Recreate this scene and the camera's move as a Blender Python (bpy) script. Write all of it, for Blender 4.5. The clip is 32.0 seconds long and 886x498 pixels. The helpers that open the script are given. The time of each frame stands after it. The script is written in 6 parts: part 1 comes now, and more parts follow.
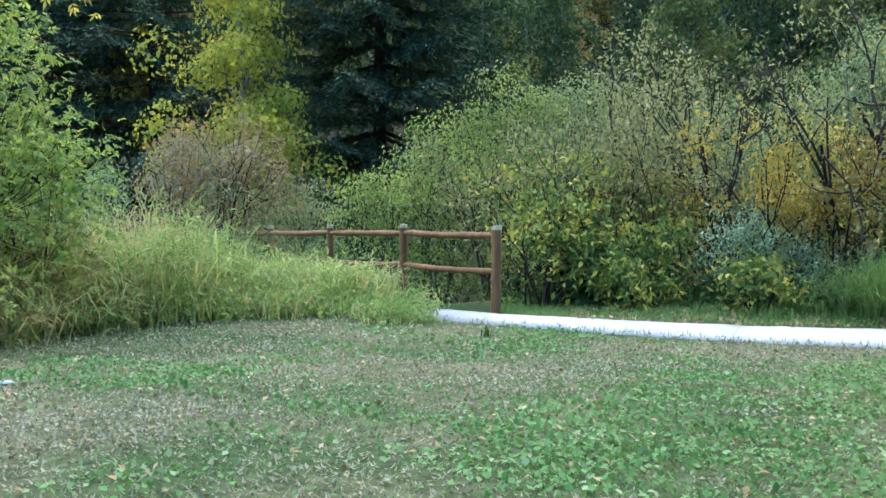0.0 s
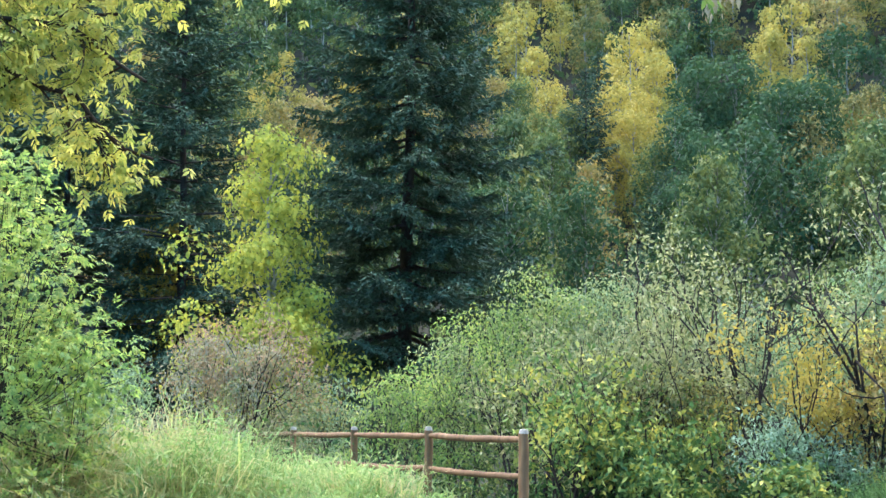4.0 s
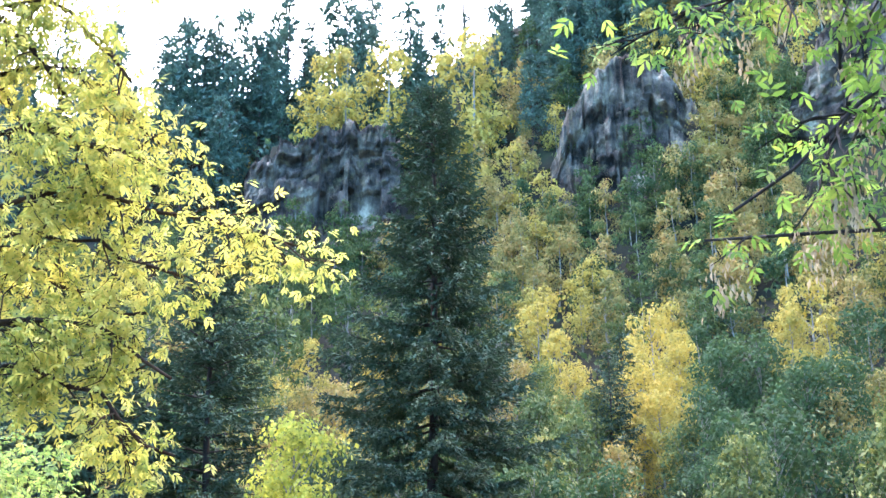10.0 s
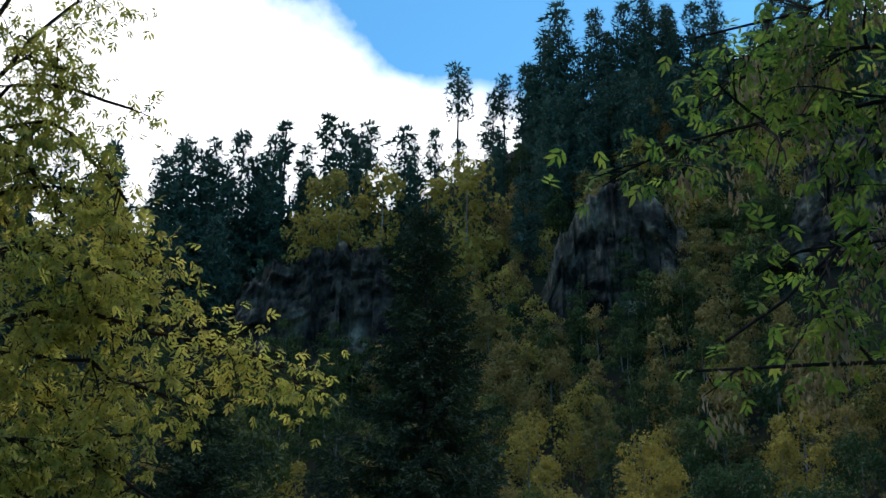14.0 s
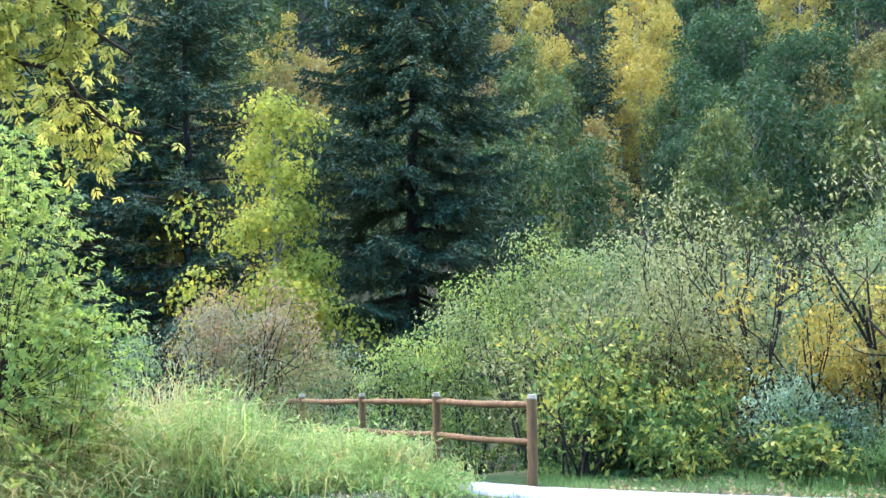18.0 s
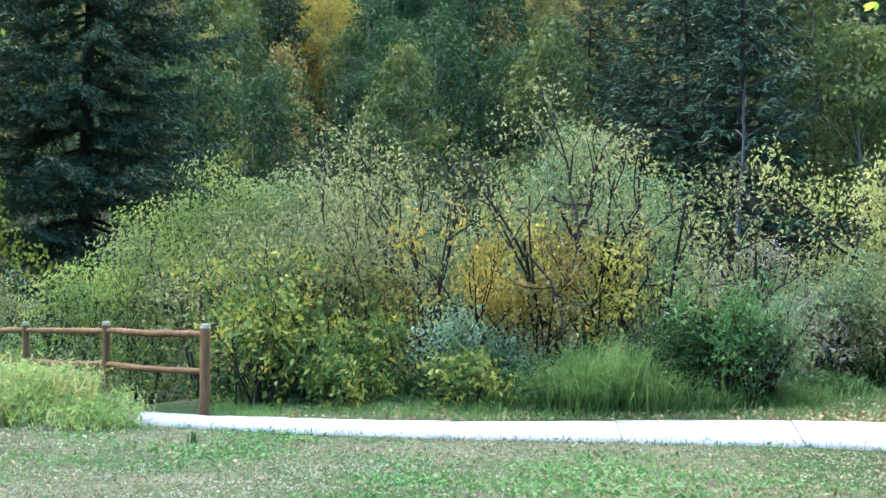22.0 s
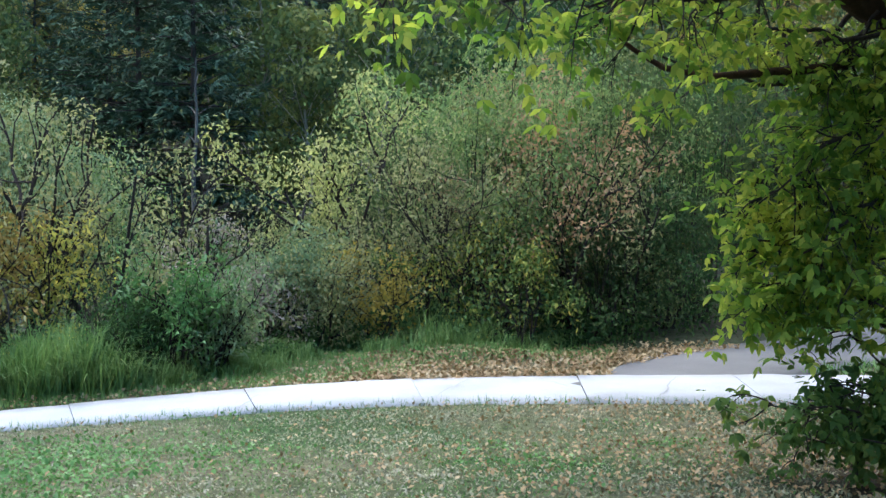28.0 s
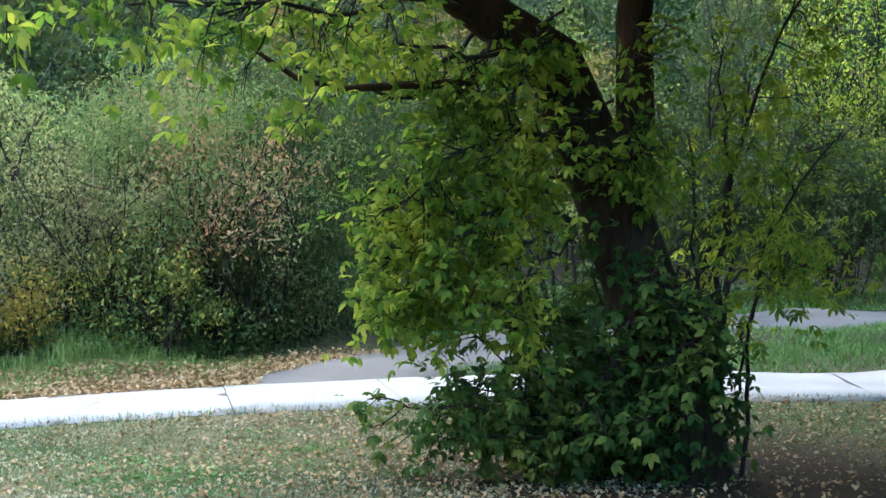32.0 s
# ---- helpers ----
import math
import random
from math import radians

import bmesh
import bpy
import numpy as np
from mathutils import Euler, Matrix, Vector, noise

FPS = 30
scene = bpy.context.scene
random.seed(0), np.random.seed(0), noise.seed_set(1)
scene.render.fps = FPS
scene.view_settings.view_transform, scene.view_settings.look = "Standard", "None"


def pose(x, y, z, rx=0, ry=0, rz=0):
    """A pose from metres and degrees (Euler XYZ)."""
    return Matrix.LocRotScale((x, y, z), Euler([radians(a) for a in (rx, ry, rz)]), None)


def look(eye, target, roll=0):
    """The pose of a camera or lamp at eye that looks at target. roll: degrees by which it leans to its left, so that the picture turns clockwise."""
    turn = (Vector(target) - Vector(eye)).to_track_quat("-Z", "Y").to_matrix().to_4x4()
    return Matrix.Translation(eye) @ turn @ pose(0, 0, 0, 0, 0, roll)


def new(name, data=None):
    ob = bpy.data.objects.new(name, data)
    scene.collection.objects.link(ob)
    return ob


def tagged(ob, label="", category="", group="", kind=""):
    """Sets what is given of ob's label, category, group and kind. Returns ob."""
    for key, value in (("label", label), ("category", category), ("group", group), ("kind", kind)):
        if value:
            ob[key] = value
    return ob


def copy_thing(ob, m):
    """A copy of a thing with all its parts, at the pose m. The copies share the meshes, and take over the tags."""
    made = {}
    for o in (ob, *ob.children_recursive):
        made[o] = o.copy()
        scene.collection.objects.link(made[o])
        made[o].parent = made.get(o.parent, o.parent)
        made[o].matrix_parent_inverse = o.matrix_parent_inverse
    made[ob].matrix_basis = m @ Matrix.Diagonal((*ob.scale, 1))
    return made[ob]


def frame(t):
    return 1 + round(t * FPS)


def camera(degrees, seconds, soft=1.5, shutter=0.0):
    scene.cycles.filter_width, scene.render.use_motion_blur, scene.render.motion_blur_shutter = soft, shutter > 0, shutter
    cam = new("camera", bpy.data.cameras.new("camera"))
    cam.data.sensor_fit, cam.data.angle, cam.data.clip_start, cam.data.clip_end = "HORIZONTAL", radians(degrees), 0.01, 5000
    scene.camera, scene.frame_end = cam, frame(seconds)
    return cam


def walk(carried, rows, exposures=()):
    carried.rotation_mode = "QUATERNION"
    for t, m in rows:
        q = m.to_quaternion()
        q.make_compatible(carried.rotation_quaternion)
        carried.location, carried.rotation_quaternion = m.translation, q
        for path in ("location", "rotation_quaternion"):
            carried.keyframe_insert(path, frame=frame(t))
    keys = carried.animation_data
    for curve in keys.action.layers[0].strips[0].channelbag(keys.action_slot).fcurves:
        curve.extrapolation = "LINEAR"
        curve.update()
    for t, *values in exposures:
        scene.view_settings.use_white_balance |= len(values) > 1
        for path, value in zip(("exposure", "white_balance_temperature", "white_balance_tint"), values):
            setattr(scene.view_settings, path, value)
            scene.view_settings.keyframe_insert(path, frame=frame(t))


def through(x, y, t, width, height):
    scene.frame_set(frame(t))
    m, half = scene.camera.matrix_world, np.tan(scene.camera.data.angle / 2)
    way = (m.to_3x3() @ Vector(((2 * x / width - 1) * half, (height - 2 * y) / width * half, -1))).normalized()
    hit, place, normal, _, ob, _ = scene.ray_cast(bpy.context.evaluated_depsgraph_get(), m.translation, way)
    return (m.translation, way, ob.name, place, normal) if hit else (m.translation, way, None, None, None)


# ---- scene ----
cam = camera(41.2, 32.0, soft=1.5)
# seconds, x, y, z, heading to the right of north, tilt up, roll (degrees)
PATH = [
    (0, -0.061, -0.079, 2.142, -0.00, -5.52, 0.14),
    (0.5, -0.065, -0.073, 2.139, -0.26, -5.35, 0.31),
    (1, -0.067, -0.064, 2.139, -0.03, -4.92, 0.38),
    (1.5, -0.071, -0.054, 2.147, -0.50, -3.23, 0.05),
    (2, -0.077, -0.044, 2.152, -0.23, -1.24, 0.35),
    (2.5, -0.081, -0.037, 2.161, -0.50, 0.20, 0.20),
    (3, -0.079, -0.030, 2.169, -0.88, 2.27, 0.25),
    (3.5, -0.095, -0.006, 2.180, -1.29, 3.16, 0.38),
    (5.5, -0.086, -0.015, 2.197, -0.67, 8.24, 0.28),
    (6, -0.091, -0.018, 2.201, -1.14, 9.46, -0.08),
    (6.5, -0.093, -0.013, 2.207, -1.41, 10.49, -0.17),
    (7, -0.088, -0.022, 2.208, -1.52, 11.26, -0.28),
    (7.5, -0.087, -0.039, 2.213, -1.69, 12.48, -0.16),
    (8, -0.089, -0.028, 2.222, -2.06, 13.73, -0.18),
    (8.5, -0.083, -0.041, 2.221, -1.92, 14.84, -0.45),
    (9, -0.080, -0.041, 2.230, -2.13, 16.64, -0.27),
    (9.5, -0.084, -0.060, 2.229, -1.98, 16.81, 0.18),
    (10, -0.074, -0.054, 2.239, -2.37, 17.77, -0.43),
    (10.5, -0.072, -0.061, 2.243, -2.19, 19.48, -0.45),
    (11, -0.070, -0.065, 2.246, -2.41, 20.49, 0.08),
    (11.5, -0.073, -0.074, 2.245, -2.15, 21.89, 0.32),
    (12, -0.075, -0.067, 2.245, -2.12, 22.82, 0.24),
    (12.5, -0.078, -0.050, 2.248, -2.25, 23.62, 0.49),
    (13, -0.077, -0.055, 2.253, -2.14, 24.95, 0.40),
    (13.5, -0.078, -0.061, 2.254, -2.13, 25.57, 0.61),
    (14, -0.078, -0.072, 2.248, -1.92, 23.73, 0.29),
    (14.5, -0.077, -0.077, 2.238, -0.84, 20.36, -0.43),
    (16.5, 0.038, 0.208, 2.286, -0.97, 9.78, -0.56),
    (17, 0.006, 0.243, 2.298, -1.31, 7.13, -0.71),
    (17.5, -0.002, 0.241, 2.305, -1.84, 4.26, -0.85),
    (18, -0.024, 0.205, 2.291, -1.66, 2.05, -0.84),
    (18.5, -0.005, 0.194, 2.299, -1.34, -0.49, -0.78),
    (19, -0.003, 0.166, 2.302, 0.80, -1.41, -0.43),
    (19.5, 0.018, 0.149, 2.314, 3.22, -1.76, -0.24),
    (20, 0.009, 0.134, 2.301, 5.08, -2.01, -0.13),
    (20.5, 0.015, 0.117, 2.315, 7.23, -2.29, 0.29),
    (21, 0.028, 0.103, 2.317, 9.16, -2.32, 0.21),
    (21.5, 0.041, 0.100, 2.314, 11.61, -2.03, -0.02),
    (22, 0.043, 0.103, 2.327, 13.63, -1.46, 0.70),
    (22.5, 0.051, 0.108, 2.314, 16.17, -1.57, 0.64),
    (23, 0.056, 0.088, 2.303, 18.21, -1.30, 0.08),
    (23.5, 0.067, 0.075, 2.321, 19.71, -2.22, -0.18),
    (24, 0.044, 0.078, 2.317, 21.24, -1.95, 0.13),
    (24.5, 0.045, 0.064, 2.314, 22.27, -1.97, 1.22),
    (26.5, 0.102, 0.046, 2.319, 30.86, -2.78, 0.38),
    (27, 0.098, 0.014, 2.320, 33.36, -2.53, 0.44),
    (27.5, 0.109, -0.009, 2.320, 36.55, -2.44, 0.28),
    (28, 0.114, -0.032, 2.324, 39.40, -2.49, -0.19),
    (28.5, 0.136, -0.051, 2.326, 41.75, -2.68, -0.21),
    (29, 0.149, -0.062, 2.331, 43.77, -2.36, -0.49),
    (29.5, 0.157, -0.079, 2.329, 45.44, -2.35, -0.45),
    (30, 0.173, -0.097, 2.329, 47.06, -1.81, -0.17),
    (30.5, 0.169, -0.127, 2.332, 48.82, -1.66, -0.61),
    (31, 0.182, -0.135, 2.324, 51.42, -2.05, -0.08),
    (31.5, 0.187, -0.146, 2.311, 54.23, -1.95, 0.18),
    (32, 0.193, -0.156, 2.316, 55.98, -2.06, -0.11),
]
walk(cam, [(t, pose(x, y, z, 90 + up, 0, -head) @ pose(0, 0, 0, 0, 0, lean)) for t, x, y, z, head, up, lean in PATH],
     exposures=[(t, stops, 6500, tint) for t, stops, tint in (
         (0, 0.17, 13), (2, 0.5, 13), (3, 0.75, 12), (3.5, 0.85, 13), (6, 1.35, 29), (9, 1.6, 31), (10.5, 1.3, 30), (11.5, 0.75, 29), (12, 0.5, 30), (12.5, 0.22, 31), (13, -0.2, 31), (13.5, -1.1, 20), (14, -1.85, 14),
         (14.5, -2.4, 14), (15.2, -1.2, 14), (16, 0.6, 18), (17, 1.0, 22), (18, 1.0, 18), (19, 0.95, 14), (20, 0.85, 13), (21, 0.75, 12), (23, 0.42, 12), (24, 0.24, 12), (28, 0.0, 13), (30, 0.15, 12), (32, 0.25, 11))])

# ---- light: thin high cloud, the sun soft above the ridge ----
SUN_AZ, SUN_EL = 57.0, 44.0
world = bpy.data.worlds.new("world")
scene.world = world
world.use_nodes = True
wn, wl = world.node_tree.nodes, world.node_tree.links
wn.clear()
sky = wn.new("ShaderNodeTexSky")
sky.sky_type, sky.sun_disc = "NISHITA", False
sky.sun_elevation, sky.sun_rotation = radians(SUN_EL), radians(SUN_AZ)
# cloud over most of the sky, broken by a clear gap above the ridge
w_coord = wn.new("ShaderNodeTexCoord")
w_noise = wn.new("ShaderNodeTexNoise")
w_noise.inputs["Scale"].default_value, w_noise.inputs["Detail"].default_value, w_noise.inputs["Roughness"].default_value = 3.2, 8.0, 0.55
w_dot = wn.new("ShaderNodeVectorMath")
w_dot.operation = "DOT_PRODUCT"
GAP_AZ, GAP_EL = 8.0, 53.0
w_dot.inputs[1].default_value = (math.sin(radians(GAP_AZ)) * math.cos(radians(GAP_EL)), math.cos(radians(GAP_AZ)) * math.cos(radians(GAP_EL)), math.sin(radians(GAP_EL)))
w_add = wn.new("ShaderNodeMath")
w_add.operation = "MULTIPLY_ADD"
w_add.inputs[1].default_value = 0.09
w_ramp = wn.new("ShaderNodeMapRange")
w_ramp.inputs[1].default_value, w_ramp.inputs[2].default_value = 0.960, 0.974
w_ramp.inputs[3].default_value, w_ramp.inputs[4].default_value = 1.0, 0.0
w_mix = wn.new("ShaderNodeMix")
w_mix.data_type = "RGBA"
w_mix.inputs[7].default_value = (64.0, 66.0, 70.0, 1)
w_bg = wn.new("ShaderNodeBackground")
w_bg.inputs["Strength"].default_value = 0.12
w_out = wn.new("ShaderNodeOutputWorld")
wl.new(w_coord.outputs["Generated"], w_noise.inputs["Vector"])
wl.new(w_coord.outputs["Generated"], w_dot.inputs[0])
wl.new(w_noise.outputs["Fac"], w_add.inputs[0])
wl.new(w_dot.outputs["Value"], w_add.inputs[2])
wl.new(w_add.outputs[0], w_ramp.inputs[0])
# the bank of cloud stands over the ridge; behind, the sky is clear
w_dot2 = wn.new("ShaderNodeVectorMath")
w_dot2.operation = "DOT_PRODUCT"
w_dot2.inputs[1].default_value = (math.sin(radians(-20)) * math.cos(radians(38)), math.cos(radians(-20)) * math.cos(radians(38)), math.sin(radians(38)))
w_add2 = wn.new("ShaderNodeMath")
w_add2.operation = "MULTIPLY_ADD"
w_add2.inputs[1].default_value = 0.5
w_bank = wn.new("ShaderNodeMapRange")
w_bank.inputs[1].default_value, w_bank.inputs[2].default_value = 0.62, 0.9
wl.new(w_coord.outputs["Generated"], w_dot2.inputs[0])
wl.new(w_noise.outputs["Fac"], w_add2.inputs[0])
wl.new(w_dot2.outputs["Value"], w_add2.inputs[2])
wl.new(w_add2.outputs[0], w_bank.inputs[0])
w_both = wn.new("ShaderNodeMath")
w_both.operation = "MULTIPLY"
wl.new(w_ramp.outputs[0], w_both.inputs[0])
wl.new(w_bank.outputs[0], w_both.inputs[1])
wl.new(w_both.outputs[0], w_mix.inputs[0])
sky.air_density, sky.dust_density, sky.ozone_density = 1.0, 0.2, 3.0
w_blue = wn.new("ShaderNodeMix")
w_blue.data_type, w_blue.blend_type = "RGBA", "MULTIPLY"
w_blue.inputs[0].default_value, w_blue.inputs[7].default_value = 1.0, (3.2, 6.6, 7.0, 1)
wl.new(sky.outputs[0], w_blue.inputs[6])
wl.new(w_blue.outputs[2], w_mix.inputs[6])
wl.new(w_mix.outputs[2], w_bg.inputs["Color"])
wl.new(w_bg.outputs[0], w_out.inputs["Surface"])
sun = new("sun", bpy.data.lights.new("sun", "SUN"))
sun.data.energy, sun.data.angle, sun.data.color = 3.8, radians(11), (1.0, 0.92, 0.8)
sun_way = Vector((math.sin(radians(SUN_AZ)) * math.cos(radians(SUN_EL)), math.cos(radians(SUN_AZ)) * math.cos(radians(SUN_EL)), math.sin(radians(SUN_EL))))
sun.matrix_world = look(sun_way * 400, (0, 0, 0))


# ---- materials ----
def ramp_into(nt, stops):
    r = nt.nodes.new("ShaderNodeValToRGB")
    el = r.color_ramp.elements
    while len(el) < len(stops):
        el.new(0.5)
    for e, (p, c) in zip(el, stops):
        e.position, e.color = p, (*c, 1)
    return r


def start_mat(name, rough=0.8, spec=0.3):
    m = bpy.data.materials.new(name)
    m.use_nodes = True
    b = m.node_tree.nodes["Principled BSDF"]
    b.inputs["Roughness"].default_value = rough
    b.inputs["Specular IOR Level"].default_value = spec
    return m, m.node_tree, b


def noise_node(nt, scale, detail=5.0, rough=0.55, coord="Object", stretch=None):
    tc = nt.nodes.new("ShaderNodeTexCoord")
    n = nt.nodes.new("ShaderNodeTexNoise")
    n.inputs["Scale"].default_value, n.inputs["Detail"].default_value, n.inputs["Roughness"].default_value = scale, detail, rough
    src = tc.outputs[coord]
    if stretch:
        mp = nt.nodes.new("ShaderNodeMapping")
        mp.inputs["Scale"].default_value = stretch
        nt.links.new(src, mp.inputs["Vector"])
        src = mp.outputs[0]
    nt.links.new(src, n.inputs["Vector"])
    return n


def blend(nt, fac, a, b, kind="MIX"):
    """A colour mix; a and b are sockets or colours, fac a socket or a number."""
    x = nt.nodes.new("ShaderNodeMix")
    x.data_type, x.blend_type = "RGBA", kind
    for slot, v in ((0, fac), (6, a), (7, b)):
        if isinstance(v, bpy.types.NodeSocket):
            nt.links.new(v, x.inputs[slot])
        elif slot == 0:
            x.inputs[0].default_value = v
        else:
            x.inputs[slot].default_value = (*v, 1)
    return x.outputs[2]


def bump_in(nt, b, height, strength=0.4, distance=0.02):
    n = nt.nodes.new("ShaderNodeBump")
    n.inputs["Strength"].default_value, n.inputs["Distance"].default_value = strength, distance
    nt.links.new(height, n.inputs["Height"])
    nt.links.new(n.outputs[0], b.inputs["Normal"])


LEAF = 0.75  # how light all foliage is


def leaf_mat(name, stops, through=0.4, patch=0.9, rough=0.65, by_tree=0.0):
    """Leaves: each takes its own colour from the stops, with patches over the crown and light coming through."""
    m, nt, b = start_mat(name, rough, 0.12)
    stops = [(p, tuple(LEAF * (0.95 * v + 0.05 * (0.3 * c[0] + 0.6 * c[1] + 0.1 * c[2])) for v in c)) for p, c in stops]
    geo = nt.nodes.new("ShaderNodeNewGeometry")
    n = noise_node(nt, patch, 3.0)
    add = nt.nodes.new("ShaderNodeMath")
    add.operation = "MULTIPLY_ADD"
    add.inputs[1].default_value, add.inputs[2].default_value = 0.42, 0.03
    nt.links.new(geo.outputs["Random Per Island"], add.inputs[0])
    add2 = nt.nodes.new("ShaderNodeMath")
    add2.operation = "MULTIPLY_ADD"
    add2.inputs[1].default_value = 1.1
    nt.links.new(n.outputs["Fac"], add2.inputs[0])
    nt.links.new(add.outputs[0], add2.inputs[2])
    sub = nt.nodes.new("ShaderNodeMath")
    sub.operation = "SUBTRACT"
    sub.inputs[1].default_value = 0.30 + by_tree * 0.5
    nt.links.new(add2.outputs[0], sub.inputs[0])
    val = sub.outputs[0]
    if by_tree:
        oi = nt.nodes.new("ShaderNodeObjectInfo")
        ad = nt.nodes.new("ShaderNodeMath")
        ad.operation = "MULTIPLY_ADD"
        ad.inputs[1].default_value = by_tree
        nt.links.new(oi.outputs["Random"], ad.inputs[0])
        nt.links.new(val, ad.inputs[2])
        val = ad.outputs[0]
    r = ramp_into(nt, stops)
    nt.links.new(val, r.inputs[0])
    nt.links.new(r.outputs[0], b.inputs["Base Color"])
    tr = nt.nodes.new("ShaderNodeBsdfTranslucent")
    bright = blend(nt, 1.0, r.outputs[0], (1.15, 1.22, 0.9), "MULTIPLY")
    nt.links.new(bright, tr.inputs["Color"])
    mx = nt.nodes.new("ShaderNodeMixShader")
    mx.inputs[0].default_value = through
    nt.links.new(b.outputs[0], mx.inputs[1])
    nt.links.new(tr.outputs[0], mx.inputs[2])
    nt.links.new(mx.outputs[0], nt.nodes["Material Output"].inputs["Surface"])
    return m


def bark_mat(name, dark, light, scale=14.0):
    m, nt, b = start_mat(name, 0.9, 0.15)
    n = noise_node(nt, scale, 6.0, 0.65, stretch=(1, 1, 0.22))
    r = ramp_into(nt, [(0.32, dark), (0.68, light)])
    nt.links.new(n.outputs["Fac"], r.inputs[0])
    big = noise_node(nt, 1.7, 3.0)
    nt.links.new(blend(nt, big.outputs["Fac"], r.outputs[0], tuple(0.6 * c for c in dark)), b.inputs["Base Color"])
    bump_in(nt, b, n.outputs["Fac"], 0.8, 0.03)
    return m


BARK = bark_mat("bark_grey_brown", (0.022, 0.013, 0.009), (0.10, 0.056, 0.032))
BARK_DARK = bark_mat("bark_dark_stem", (0.018, 0.014, 0.013), (0.075, 0.06, 0.055), 22)
BARK_ASPEN = bark_mat("bark_pale_aspen", (0.16, 0.15, 0.12), (0.5, 0.48, 0.42), 6)
BARK_GREY = bark_mat("bark_grey_dead", (0.05, 0.047, 0.045), (0.2, 0.19, 0.18), 8)
BARK_SPRUCE = bark_mat("bark_spruce", (0.03, 0.024, 0.022), (0.11, 0.085, 0.075), 9)
L_SPRUCE = leaf_mat("needles_blue_green", [(0.1, (0.0228, 0.0497, 0.0331)), (0.5, (0.0642, 0.119, 0.0725)), (0.95, (0.109, 0.176, 0.102))], 0.1, 0.5, 0.7)
L_PINE = leaf_mat("needles_pine", [(0.1, (0.0362, 0.0798, 0.0653)), (0.5, (0.0798, 0.152, 0.116)), (0.9, (0.145, 0.239, 0.16))], 0.1, 0.4, 0.6)
L_ASPEN = leaf_mat("leaves_aspen_green", [(0.1, (0.042, 0.085, 0.032)), (0.45, (0.11, 0.155, 0.048)), (0.75, (0.22, 0.23, 0.065)), (1.0, (0.42, 0.30, 0.08))], 0.3, 0.25, by_tree=0.35)
L_ASPEN_DEEP = leaf_mat("leaves_deep_green", [(0.1, (0.023, 0.0615, 0.0287)), (0.55, (0.0541, 0.111, 0.0426)), (1.0, (0.131, 0.168, 0.0615))], 0.3, 0.25)
L_ASPEN_GOLD = leaf_mat("leaves_aspen_gold", [(0.1, (0.25, 0.225, 0.06)), (0.45, (0.50, 0.375, 0.075)), (0.9, (0.65, 0.455, 0.09))], 0.35, 0.3)
L_OLIVE = leaf_mat("leaves_olive_rust", [(0.1, (0.10, 0.115, 0.04)), (0.4, (0.25, 0.215, 0.065)), (0.7, (0.43, 0.30, 0.09)), (1.0, (0.50, 0.26, 0.09))], 0.3, 0.3, by_tree=0.35)
L_YELLOW = leaf_mat("leaves_boxelder_yellow", [(0.05, (0.13, 0.21, 0.05)), (0.3, (0.36, 0.38, 0.09)), (0.6, (0.64, 0.55, 0.13)), (0.85, (0.72, 0.57, 0.16)), (1.0, (0.42, 0.27, 0.13))], 0.55, 1.4)
L_YELGREEN = leaf_mat("leaves_yellow_green", [(0.1, (0.2, 0.26, 0.05)), (0.45, (0.46, 0.45, 0.07)), (0.9, (0.7, 0.6, 0.08))], 0.45, 0.8)
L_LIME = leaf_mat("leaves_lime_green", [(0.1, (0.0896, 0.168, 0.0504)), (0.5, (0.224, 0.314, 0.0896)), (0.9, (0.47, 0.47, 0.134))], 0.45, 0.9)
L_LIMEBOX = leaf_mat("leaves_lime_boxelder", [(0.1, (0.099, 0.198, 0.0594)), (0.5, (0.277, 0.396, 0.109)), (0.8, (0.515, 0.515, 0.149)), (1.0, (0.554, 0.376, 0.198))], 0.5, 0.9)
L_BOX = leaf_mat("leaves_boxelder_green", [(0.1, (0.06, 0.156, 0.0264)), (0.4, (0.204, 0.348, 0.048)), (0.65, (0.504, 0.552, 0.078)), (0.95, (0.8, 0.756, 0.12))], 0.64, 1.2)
L_OVER = leaf_mat("leaves_boxelder_overhang", [(0.1, (0.0602, 0.138, 0.0301)), (0.45, (0.163, 0.284, 0.0559)), (0.75, (0.31, 0.387, 0.0774)), (1.0, (0.482, 0.404, 0.103))], 0.55, 1.6)
L_WILLOW = leaf_mat("leaves_willow_grey", [(0.1, (0.0972, 0.162, 0.0864)), (0.5, (0.238, 0.335, 0.184)), (0.9, (0.41, 0.486, 0.292))], 0.4, 0.8)
L_PALE = leaf_mat("leaves_pale_turning", [(0.1, (0.0893, 0.123, 0.0558)), (0.5, (0.279, 0.29, 0.134)), (0.85, (0.491, 0.458, 0.246)), (1.0, (0.335, 0.201, 0.123))], 0.4, 1.2)
L_RUST = leaf_mat("leaves_rust_pink", [(0.1, (0.149, 0.172, 0.103)), (0.45, (0.322, 0.322, 0.218)), (0.72, (0.46, 0.356, 0.23)), (1.0, (0.667, 0.322, 0.161))], 0.3, 1.2)
L_BROWN = leaf_mat("leaves_brown_turning", [(0.1, (0.135, 0.149, 0.0743)), (0.45, (0.297, 0.243, 0.135)), (0.75, (0.486, 0.27, 0.149)), (1.0, (0.675, 0.284, 0.121))], 0.45, 1.0)
